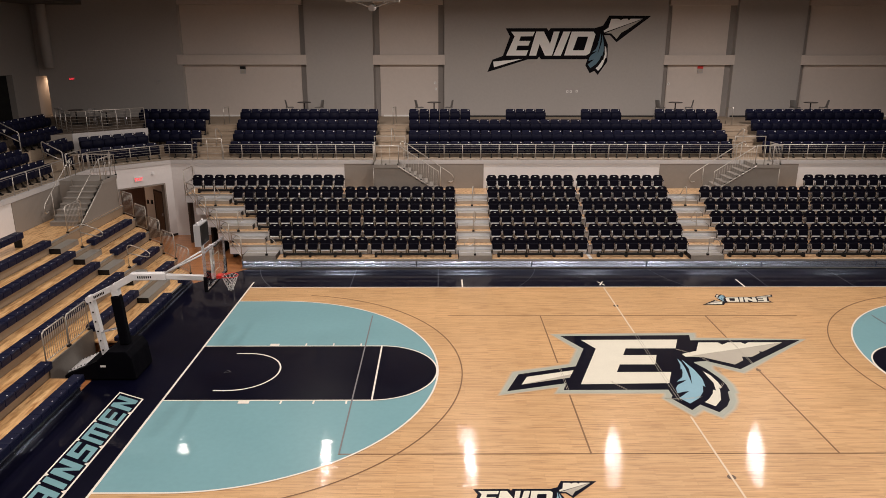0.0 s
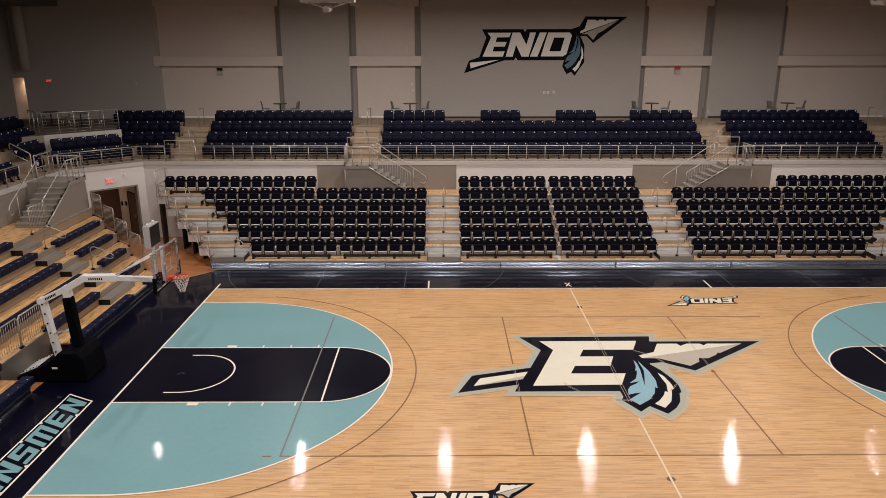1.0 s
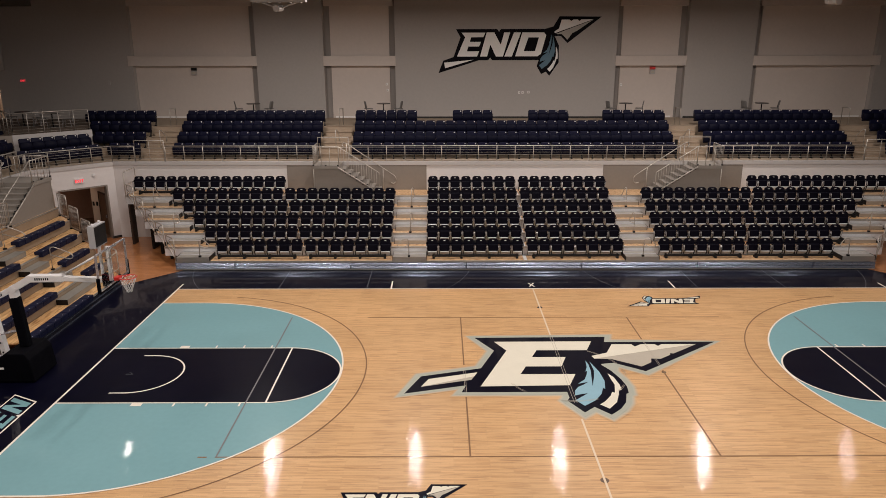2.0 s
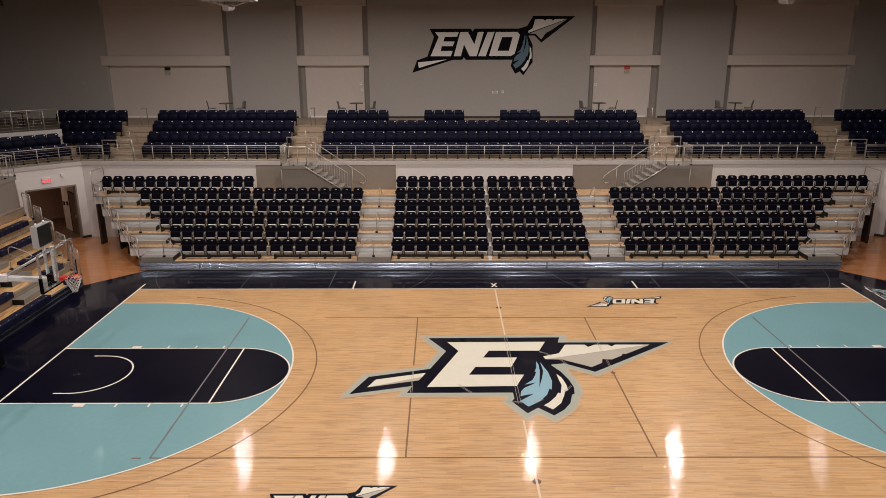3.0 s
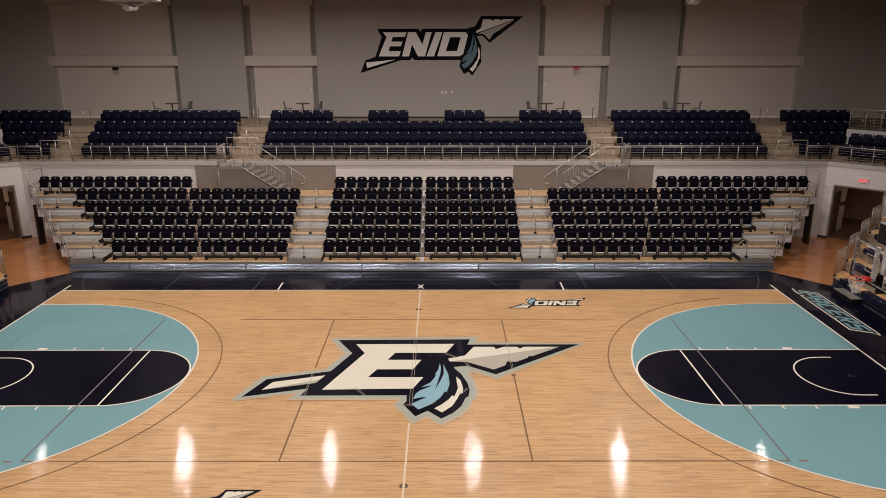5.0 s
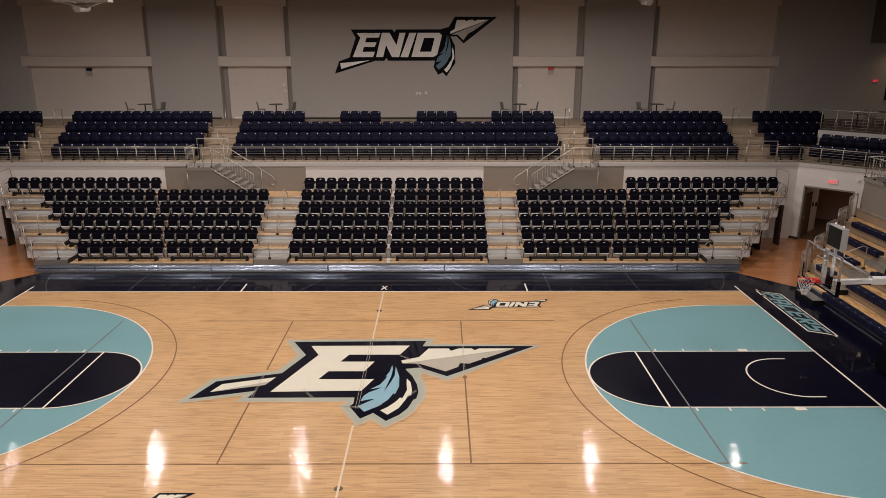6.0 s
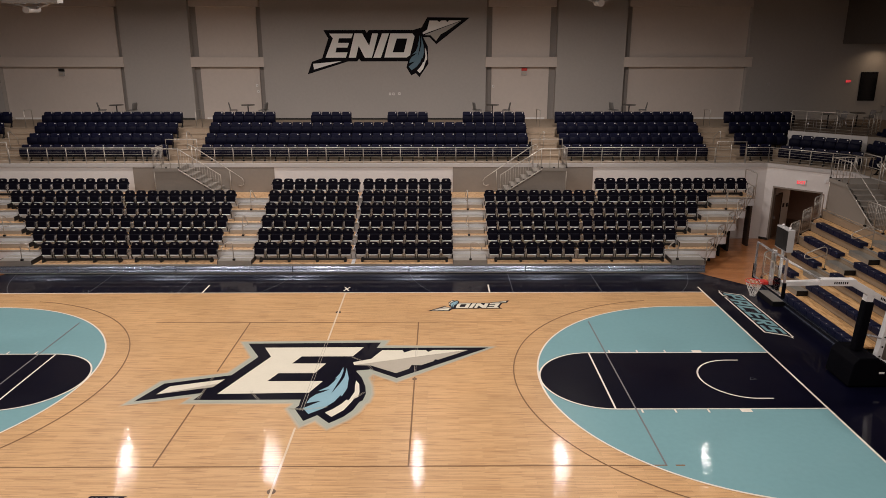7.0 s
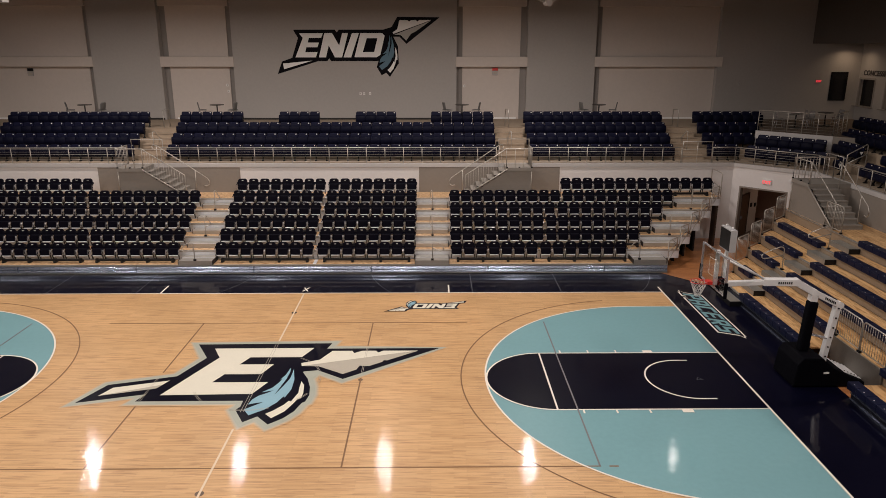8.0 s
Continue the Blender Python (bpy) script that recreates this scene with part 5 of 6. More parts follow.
for s in (-1, 1):
    g = thing("telescopic_bleacher", "telescopic bleacher with navy moulded benches and wooden decks", "bleacher")
    for k in range(1, 7):
        x0, x1 = row_x(k) + 0.14, (row_x(k + 1) + 0.14 if k < 6 else E_WALL - 0.035)
        z, ye = deck_z(k), end_y(k)
        spans = [(BENCH_S, ye)] if k > 1 else [(BENCH_S, -POCKET), (POCKET, ye)]
        for a, b in spans:
            skew = 0.75 if b == ye else 0.0
            bm = bmesh.new()
            prism(bm, [(s * (x0 + 0.03), a), (s * x1, a), (s * x1, b + skew), (s * (x0 + 0.03), b)], z - 0.05, z)
            part("deck", bm, M_DECK_Y, g, "varnished wooden deck board")
            part("nosing", boxes((s * x0, s * (x0 + 0.03), a, b, z - 0.06, z + 0.002)), M_ALU, g)
            lo = deck_z(k - 1) if k > 1 else 0.0
            part("riser", boxes((s * (x0 + 0.02), s * (x0 + 0.05), a + 0.02, b - 0.02, lo, z - 0.06)), M_BEIGE if k > 1 else M_SKIRTDARK, g, "beige riser panel" if k > 1 else "dark steel front panel")
        bm = bmesh.new()
        prism(bm, [(s * (x0 + 0.06), ye - 0.12), (s * (x1 - 0.02), ye + 0.55), (s * (x1 - 0.02), ye + 0.63), (s * (x0 + 0.06), ye - 0.04)], 0, z - 0.05)
        part("end_panel", bm, M_BLACK, g, "black end panel under the deck")
        aisle = AISLES_END[s]
        y_end = 4.65 if k == 2 and s < 0 else aisle[0]
        runs = [(BENCH_S, y_end)] if k > 2 else [(BENCH_S, -POCKET), (POCKET, y_end)]
        for a, b in runs + ([(aisle[1] + 0.1, ye - 0.7)] if k < 6 else []):
            bench_run(g, s, k, a, b)
        if k < 6:
            yb = aisle[1] + (0.3 if s > 0 else 0.0)
            ya = aisle[0] if k > 1 or s > 0 else 4.7
            st = part("aisle_step", boxes((s * (x1 - 0.42), s * (x1 - 0.006), ya + 0.02, yb, z + 0.003, z + 0.20)), M_STEPGREY, g, "grey metal aisle step")
            part("step_side", boxes((s * (x1 - 0.42), s * (x1 - 0.006), ya, ya + 0.018, z + 0.003, z + 0.203)), M_BLACK, st)
        if k in (3, 5):
            xx, y = s * (x0 + 0.05), (aisle[0] + aisle[1]) / 2 + 0.2
            loop = [(0.0, 0.0), (0.0, 0.82), (0.06, 0.90), (0.16, 0.91), (0.45, 0.80), (0.74, 0.68), (0.84, 0.58), (0.82, 0.48), (0.72, 0.44), (0.40, 0.50), (0.0, 0.60)]
            bm = tubes(0.019, [(xx - s * d, y, z + h) for d, h in loop])
            r = part("aisle_handrail", bm, M_RAIL, g, "looped galvanised steel handrail")
            part("rail_foot", boxes((xx - 0.05, xx + 0.05, y - 0.05, y + 0.05, z, z + 0.06)), M_BLACK, r)
        if k == 6:
            # short guard on the top deck beside the head of the aisle
            ya = 7.0 if s < 0 else 7.4
            fence(g, (s * (x0 + 0.02), ya, z), (s * (x0 + 0.02), ya + 1.23, z), 0.10, 1.05, step=0.10)
        # stepped guard at the north end
        if k < 6:
            fence(g, (s * (x0 + 0.05), ye - 0.03, z), (s * (x1 - 0.03), ye + 0.69, z), 0.10, 1.08)
    if s > 0:
        # first step of the aisle, standing on the floor
        xf = row_x(1) + 0.14
        st = part("aisle_step", boxes((s * (xf - 0.42), s * (xf - 0.006), AISLES_END[s][0] + 0.02, AISLES_END[s][1] + 0.3, 0.006, 0.20)), M_STEPGREY, g, "grey metal aisle step")
        part("step_side", boxes((s * (xf - 0.42), s * (xf - 0.006), AISLES_END[s][0], AISLES_END[s][0] + 0.018, 0.006, 0.203)), M_BLACK, st)
        part("step_front", boxes((s * (xf - 0.438), s * (xf - 0.421), AISLES_END[s][0], AISLES_END[s][1] + 0.3, 0.006, 0.196)), M_BLACK, st)
    # pocket behind the goal
    part("pocket_panel", boxes((s * (row_x(2) + 0.10), s * (row_x(2) + 0.135), -POCKET, POCKET, 0.0, deck_z(2) - 0.0)), M_POCKET, g, "dark grey panel behind the goal")
    xx = s * (row_x(2) + 0.19)
    fence(g, (xx, -POCKET + 0.04, deck_z(2)), (xx, -0.03, deck_z(2)), 0.10, 0.98)
    fence(g, (xx, 0.03, deck_z(2)), (xx, POCKET - 0.04, deck_z(2)), 0.10, 0.98)
    # front foot strip
    for y0, y1 in ((BENCH_S, -POCKET), (POCKET, end_y(1))):
        for z0, z1 in ((0.012, 0.036), (0.19, 0.206)):
            part("skirt_rail", boxes((s * (row_x(1) + 0.125), s * (row_x(1) + 0.16), y0, y1, z0, z1)), M_SKIRT, g, "thin steel strip along the front")
    # loose bench on the top deck
    tb = thing("bench", "navy moulded bench on black feet against the wall", "bench")
    z = deck_z(6)
    for i in range(12):
        y = 5.15 - 0.457 * (i + 0.5)
        ob = share("seat_module", MODULE, tb, Matrix.Translation((s * 21.75, y, z + 0.40)) @ Matrix.Rotation(0 if s > 0 else math.pi, 4, "Z"))
        share("bolt", BOLT, ob, Matrix.Translation((-0.09, 0.0, 0)))
    for y in (5.0, 2.8, 0.4):
        part("leg", boxes((s * 21.62, s * 21.88, y - 0.03, y + 0.03, z, z + 0.32)), M_BLACK, tb)


# ---- stairs from the lower seating to the upper tier ----
def stair(place, balusters, label, tread=0.275, wid=1.36, land=1.25, land_wid=1.36, tail=0.55):
    """A flight built along local +x going down from a landing, width along local y (0 to 1.4, y = 0 is the open side).
    Local origin: the top riser's foot line at the open side, z = 0 at the lower deck."""
    g = thing("stair", label, "stairs")
    g.matrix_basis = place
    top, n = SLAB_HI - STAIR_LO, 8
    rise = top / n
    for i in range(1, n):
        st = part("step", boxes((tread * (i - 1), tread * i + 0.02, 0.06, wid - 0.02, top - rise * i - 0.045, top - rise * i)), M_CONCG, g, "grey concrete tread")
        part("riser", boxes((tread * i - 0.02, tread * i + 0.0, 0.06, wid - 0.02, top - rise * (i + 1), top - rise * i - 0.046)), M_CONCG, st)
    part("riser", boxes((-0.02, 0.0, 0.06, wid - 0.02, top - rise, top - 0.162)), M_CONCG, g)
    part("landing", boxes((-land, 0, 0.0, land_wid, top - 0.16, top)), M_CONCG, g, "grey concrete landing")
    # closed wall under the flight
    bm = bmesh.new()
    outline = [(-land, 0.0), (tread * (n - 1), 0.0), (tread * (n - 1), 0.02)]
    for i in range(n - 1, 0, -1):
        outline += [(tread * i, top - rise * i - 0.05), (tread * (i - 1), top - rise * i - 0.05)]
    outline += [(0.0, top - 0.16), (-land, top - 0.16)]
    clean = [outline[0]]
    for p in outline[1:]:
        if (Vector(p) - Vector(clean[-1])).length > 1e-4:
            clean.append(p)
    va = [bm.verts.new((x, 0.05, z)) for x, z in clean]
    vb_ = [bm.verts.new((x, 0.12, z)) for x, z in clean]
    bm.faces.new(va)
    bm.faces.new(vb_[::-1])
    for i in range(len(clean)):
        j = (i + 1) % len(clean)
        bm.faces.new((va[j], va[i], vb_[i], vb_[j]))
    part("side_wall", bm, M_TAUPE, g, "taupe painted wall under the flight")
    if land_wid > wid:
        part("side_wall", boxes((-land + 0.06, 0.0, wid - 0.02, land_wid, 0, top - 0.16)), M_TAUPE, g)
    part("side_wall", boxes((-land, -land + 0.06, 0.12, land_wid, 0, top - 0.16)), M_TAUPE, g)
    # saw-tooth stringer
    part("stringer", tubes(0.028, [(-0.05, -0.01, top - 0.06), (tread * (n - 1) + 0.1, -0.01, top - rise * (n - 1) - 0.14)], seg=8), M_RAIL, g, "pale steel stringer")
    # dark steel edge that follows the steps on the open side
    bm = bmesh.new()
    for i in range(1, n):
        x0, zt = tread * (i - 1), top - rise * i
        box(bm, x0, x0 + tread + 0.012, 0.028, 0.048, zt - 0.016, zt + 0.004)
        box(bm, x0 + tread - 0.002, x0 + tread + 0.012, 0.028, 0.048, zt - rise + 0.006, zt - 0.017)
    part("step_edge", bm, M_BLACK, g, "dark stepped edge strip")
    h, drop = 0.92, rise / tread
    xe = tread * (n - 1)
    # open side: sloped rail with balusters
    sl = lambda x: top - drop * x
    part("handrail", tubes(0.022, [(0.0, 0.035, top + h), (xe, 0.035, sl(xe) + h), (xe, 0.035, sl(xe) - 0.12)]), M_RAIL, g, "sloped steel handrail")
    for i in range(1, balusters):
        x = xe * i / balusters
        part("baluster", tubes(0.008, [(x, 0.035, sl(x) + 0.0), (x, 0.035, sl(x) + h)], seg=5), M_RAIL, g)
    # landing guards
    part("handrail", tubes(0.022, [(0.0, 0.035, top), (0.0, 0.035, top + h), (-land + 0.03, 0.035, top + h), (-land + 0.03, 0.035, top)]), M_RAIL, g)
    part("handrail", tubes(0.022, [(-land + 0.03, 0.06, top + h), (-land + 0.03, land_wid - 0.03, top + h), (-land + 0.03, land_wid - 0.03, top)]), M_RAIL, g)
    for i in range(1, 3):
        x = -land * i / 3
        part("post", tubes(0.016, [(x, 0.035, top), (x, 0.035, top + h)]), M_RAIL, g)
    for i in range(1, 9):
        y = wid * i / 9
        part("baluster", tubes(0.009, [(-land + 0.03, y, top), (-land + 0.03, y, top + h)], seg=5), M_RAIL, g)
    for x in (-land + 0.03, -land * 0.5, -0.04):
        part("rail_foot", boxes((x - 0.035, x + 0.035, 0.0, 0.07, top, top + 0.05)), M_BLACK, g)
    part("post", tubes(0.022, [(-land + 0.03, 0.035, 0.0), (-land + 0.03, 0.035, top)]), M_RAIL, g)
    # wall side: handrail that curls at the foot
    yw = wid - 0.12
    part("handrail", tubes(0.022, [(0.12, yw, top + 0.72), (0.02, yw, top + 0.84), (0.10, yw, top + 0.96), (0.28, yw, top + 0.90), (xe + tail, yw, sl(xe + tail) + 1.0), (xe + tail + 0.13, yw, sl(xe + tail) + 0.90), (xe + tail + 0.21, yw, sl(xe + tail) + 0.76), (xe + tail + 0.19, yw, sl(xe + tail) + 0.60), (xe + tail + 0.07, yw, sl(xe + tail) + 0.52), (xe + tail - 0.07, yw, sl(xe + tail) + 0.56)]), M_RAIL, g, "steel handrail with a curled end")
    xp = xe + tail - 0.45
    part("post", tubes(0.018, [(xp, yw, max(0.0, sl(xp) - rise)), (xp, yw, sl(xp) + 1.02)]), M_RAIL, g)
    part("post", tubes(0.018, [(0.25, yw, top - rise), (0.25, yw, top + 0.9)]), M_RAIL, g)
    return g


N_STAIR_X = 8.62
base = Matrix.Translation((-N_STAIR_X, N_WALL - 1.40, STAIR_LO))
stair(base, 16, "concrete stair with galvanised rails against a taupe wall")
stair(Matrix.Diagonal((-1, 1, 1, 1)) @ base, 16, "concrete stair with galvanised rails against a taupe wall")
E_STAIR_Y = 10.25
west = Matrix.Translation((-20.99, E_STAIR_Y, STAIR_LO)) @ Matrix.Rotation(radians(-90), 4, "Z")
# local x runs south, local y towards the west wall
stair(west @ Matrix.Diagonal((1, -1, 1, 1)), 0, "concrete stair with galvanised rails beside the end bleacher", 0.31, 1.27, 1.45, 1.83, 0.20)
stair(Matrix.Diagonal((-1, 1, 1, 1)) @ west @ Matrix.Diagonal((1, -1, 1, 1)), 0, "concrete stair with galvanised rails beside the end bleacher", 0.31, 1.27, 1.45, 1.83, 0.20)


# ---- railings of the upper tier ----
def cable_railing(a, b, z, h, lines=6, gap=0.92, label="galvanised railing with thin horizontal bars"):
    a, b = Vector((*a, z)), Vector((*b, z))
    g = thing("railing", label, "railing")
    L = (b - a).length
    n = max(1, round(L / gap))
    for i in range(n + 1):
        p = a + (b - a) * i / n
        part("post", tubes(0.02, [p, p + Vector((0, 0, h))]), M_RAIL, g)
    part("top_rail", tubes(0.025, [a + Vector((0, 0, h)), b + Vector((0, 0, h))]), M_RAIL, g)
    for i in range(lines):
        zz = Vector((0, 0, 0.08 + (h - 0.16) * i / max(1, lines - 1)))
        part("bar", tubes(0.006, [a + zz, b + zz], seg=4), M_RAIL, g)
    return g


RY, RH = N_WALL + 0.06, 0.77
cable_railing((-8.25, RY), (8.25, RY), SLAB_HI, RH)
for s in (-1, 1):
    cable_railing((s * 9.95, RY), (s * 17.45, RY), SLAB_HI, RH)
    cable_railing((s * 19.0, RY), (s * corner_n(0.06)[0], RY), SLAB_HI, RH)
    cable_railing((s * corner_n(0.06)[0], RY), mirrored([corner_e(0.06)], s)[0], SLAB_HI, RH)
    cable_railing((s * (E_WALL + 0.06), 13.1), (s * (E_WALL + 0.06), 12.35), SLAB_HI, RH, 2, 0.4)
    cable_railing((s * (E_WALL + 0.06), 11.0), (s * (E_WALL + 0.06), 1.5), SLAB_HI, RH, 2)
    # tall gates at the aisle heads
    g = thing("railing", "taller galvanised guard across the aisle", "railing")
    x0, x1, zt = 17.5, 18.96, SLAB_HI + 1.05
    part("top_rail", tubes(0.022, [(s * x0, RY, SLAB_HI), (s * x0, RY, zt), (s * x1, RY, zt), (s * x1, RY, SLAB_HI)]), M_RAIL, g)
    part("post", tubes(0.016, [(s * (x0 + x1) / 2, RY, SLAB_HI), (s * (x0 + x1) / 2, RY, zt)]), M_RAIL, g)
    for i in range(5):
        part("bar", tubes(0.007, [(s * x0, RY, SLAB_HI + 0.15 + 0.17 * i), (s * x1, RY, SLAB_HI + 0.15 + 0.17 * i)], seg=4), M_RAIL, g)
    g = thing("railing", "taller galvanised guard at the stair head", "railing")
    x0, x1, yy = 8.40, 9.95, N_WALL + 0.75
    part("top_rail", tubes(0.022, [(s * x0, yy, SLAB_HI), (s * x0, yy, zt + 0.05), (s * x1, yy, zt + 0.05), (s * x1, yy, SLAB_HI)]), M_RAIL, g)
    part("bar", tubes(0.012, [(s * x0, yy, SLAB_HI + 0.6), (s * x1, yy, SLAB_HI + 0.6)]), M_RAIL, g)
    # corner terrace railing
    a, b = along(0.05, s, TERRACE_D + 0.05), along(3.6, s, TERRACE_D + 0.05)
    cable_railing(a, b, CONC_Z, 1.02, 7, 0.72)
    cable_railing(b, mirrored([(26.2, 17.1)], s)[0], CONC_Z, 1.02, 7, 0.95)
    # gate at the stair head and sloped aisle rails of the end tier, with white badges
    g = thing("railing", "galvanised gate guard at the head of the end stair", "railing")
    xa = s * (E_WALL + 0.12)
    part("top_rail", tubes(0.024, [(xa, 11.36, SLAB_HI), (xa, 11.36, SLAB_HI + 0.96), (xa, 12.70, SLAB_HI + 0.96), (xa, 12.70, SLAB_HI)]), M_RAIL, g)
    part("bar", tubes(0.016, [(xa, 11.36, SLAB_HI + 0.42), (xa, 12.70, SLAB_HI + 0.42)]), M_RAIL, g)
    bm = bmesh.new()
    prism(bm, [(-0.08, 0.06), (0.0, -0.09), (0.08, 0.06)], 0, 0.008)
    badge = mesh_of("badge", bm, M_PLATE)
    share("badge", badge, g, Matrix.Translation((xa - s * 0.03, 11.52, SLAB_HI + 0.60)) @ Matrix.Rotation(radians(90), 4, "X"), "white triangular badge")
    for x0, x1, z0, z1, zl in ((22.98, 23.82, 5.00, 5.42, SLAB_HI), (24.72, 25.56, 5.83, 6.26, tier_z(2))):
        r = thing("handrail", "bent galvanised aisle handrail on the end tier", "handrail")
        part("bar", tubes(0.024, [(s * x0, 11.15, zl), (s * x0, 11.15, z0 - 0.05), (s * (x0 + 0.05), 11.15, z0), (s * (x1 - 0.05), 11.15, z1), (s * x1, 11.15, z1 - 0.05), (s * x1, 11.15, zl + 0.47 if x0 > 24 else zl)],
                             [(s * x0, 11.15, z0 - 0.42), (s * x1, 11.15, z1 - 0.42)]), M_RAIL, r)
        share("badge", badge, r, Matrix.Translation((s * (x0 + 0.57), 11.12, z0 + 0.05)) @ Matrix.Rotation(radians(90), 4, "X"), "white triangular badge")

# half steps in the aisles of the upper tier, with centre handrails
for s in (-1, 1):
    for a, b in ((8.42, 9.85), (17.45, 18.95)):
        for k in (1, 2, 3):
            y1, z = N_WALL + TIER_D[k], tier_z(k)
            bm = boxes((s * a, s * b, y1 - 0.36, y1 - 0.004, z + 0.002, z + 0.195), (s * a, s * b, y1 - 0.395, y1 - 0.004, z + 0.196, z + 0.235))
            setting("tier_nosing", boxes((s * a, s * b, y1 - 0.03, y1 + 0.3, z + 0.471, z + 0.479)), M_CONC, "tan concrete nosing of the aisle tread", "nosing")
            tagged(part("aisle_step", bm, M_CONC), "tan concrete half step in the upper aisle", "step", "steps of the upper aisles")
        for k in (2, 4):
            x, y, z = s * (a + b) / 2, N_WALL + TIER_D[k - 1] + 0.1, tier_z(k)
            r = thing("handrail", "thin galvanised aisle handrail between the seats", "handrail")
            part("bar", tubes(0.02, [(x, y, z), (x, y, z + 0.90), (x - s * 0.05, y + 0.10, z + 0.92), (x - s * 0.13, y + 0.50, z + (0.55 if k < 4 else 0.9)), (x - s * 0.13, y + 0.52, z + (0.235 if k < 4 else 0.0))]), M_RAIL, r)
    for k in (1, 2, 3):
        x1, z = E_WALL + TIER_D[k], tier_z(k)
        bm = boxes((s * (x1 - 0.36), s * (x1 - 0.004), 10.35, 11.75, z + 0.002, z + 0.235))
        tagged(part("aisle_step", bm, M_CONC), "tan concrete half step in the upper aisle", "step", "steps of the upper aisles")


# ---- basketball goals ----
def goal(s):
    g = thing("basketball_goal", "portable basketball goal with white arms and a black padded base", "basketball goal", "goals of the court")
    X = lambda v: s * v
    # base: a wedge with padded flanks
    bm = bmesh.new()
    prof = [(15.52, 0.04), (17.62, 0.04), (17.62, 0.16), (16.62, 0.58), (16.30, 0.92), (15.74, 0.92), (15.60, 0.72)]
    for y0, y1 in ((-0.62, 0.62),):
        va = [bm.verts.new((X(x), y0, z)) for x, z in prof]
        vv = [bm.verts.new((X(x), y1, z)) for x, z in prof]
        bm.faces.new(va)
        bm.faces.new(vv[::-1])
        for i in range(len(prof)):
            j = (i + 1) % len(prof)
            bm.faces.new((va[j], va[i], vv[i], vv[j]))
    es = [e for e in bm.edges]
    bmesh.ops.bevel(bm, geom=es, offset=0.03, segments=2, affect="EDGES", profile=0.5)
    base = part("base", bm, M_PAD, g, "black padded wedge base")
    for x in (15.75, 17.3):
        for y in (-0.5, 0.5):
            part("caster", tubes(0.05, [(X(x), y - 0.03, 0.05), (X(x), y + 0.03, 0.05)], seg=10), M_BLACK, base)
    bm = bmesh.new()
    bar(bm, (X(17.58), 0, 0.20), (X(17.06), 0, 0.42), 0.92, 0.02)
    pl = part("ballast_plate", bm, M_WHITESTEEL, base, "white steel ballast cover with bolts")
    for i in range(5):
        for y in (-0.38, 0.38):
            t = i / 4
            p = (X(17.52 - 0.42 * t), y, 0.235 + 0.178 * t)
            part("bolt", tubes(0.018, [p, (p[0], p[1], p[2] + 0.02)], seg=6), M_BLACK, pl)
    part("maker_plate", boxes((X(16.36), X(16.52), -0.628, -0.621, 0.44, 0.50)), M_PLATE, base, "small white plate on the flank")
    # padded mast
    bm = bmesh.new()
    bar(bm, (X(15.98), 0, 0.90), (X(16.08), 0, 2.44), 0.27, 0.27)
    bmesh.ops.bevel(bm, geom=bm.edges[:], offset=0.05, segments=2, affect="EDGES", profile=0.5)
    part("mast_pad", bm, M_PAD, g, "black padded mast")
    bm = bmesh.new()
    bar(bm, (X(16.06), 0, 2.45), (X(16.09), 0, 2.72), 0.2, 0.2)
    part("mast", bm, M_WHITESTEEL, g)
    # rear strut, ladder-like
    bm = bmesh.new()
    bar(bm, (X(16.62), 0, 0.60), (X(16.82), 0, 2.36), 0.20, 0.14)
    st = part("rear_strut", bm, M_WHITESTEEL, g, "white steel rear strut")
    for i in range(6):
        t = (i + 0.5) / 6
        part("bolt", tubes(0.025, [(X(16.62 + 0.2 * t), -0.12, 0.6 + 1.8 * t), (X(16.62 + 0.2 * t), 0.12, 0.6 + 1.8 * t)], seg=8), M_BLACK, st)
    for y in (-0.06, 0.06):
        part("spring_arm", tubes(0.02, [(X(16.0), y, 1.45), (X(16.7), y, 1.28)]), M_SILVER, g, "steel spring link")
    # boom
    for nm, a, b, w, h in (("boom", (16.86, 2.32), (16.05, 2.72), 0.20, 0.17), ("boom", (16.12, 2.68), (15.50, 3.03), 0.20, 0.20), ("boom", (15.56, 3.02), (14.55, 3.03), 0.22, 0.20), ("boom", (14.7, 3.02), (13.34, 2.97), 0.16, 0.14)):
        bm = bmesh.new()
        bar(bm, (X(a[0]), 0, a[1]), (X(b[0]), 0, b[1]), w, h)
        bmesh.ops.bevel(bm, geom=bm.edges[:], offset=0.012, segments=1, affect="EDGES")
        bo = part(nm, bm, M_WHITESTEEL, g, "white steel boom")
        if nm == "boom" and (a[0] < 15.6 and a[0] > 15.0 or a[0] > 16.5):
            for i in range(7):
                t = 0.22 + 0.06 * i
                px, pz = a[0] + (b[0] - a[0]) * t, a[1] + (b[1] - a[1]) * t
                part("lettering_bar", boxes((X(px - 0.018), X(px + 0.018), -w / 2 - 0.004, -w / 2 - 0.001, pz - 0.035, pz + 0.035)), M_BLACK, bo)
    for x, z in ((16.85, 2.33), (16.08, 2.705), (15.53, 3.025)):
        bm = bmesh.new()
        tube(bm, [(X(x), -0.108, z), (X(x), 0.108, z)], 0.105, 16)
        part("boom_joint", bm, M_WHITESTEEL, g, "rounded white joint of the boom")
    # braces up to the board
    for y in (-0.62, 0.62):
        part("brace", tubes(0.028, [(X(14.62), 0.0, 3.10), (X(13.24), y, 3.86)]), M_WHITESTEEL, g, "white steel brace")
    # board
    bx = 13.10
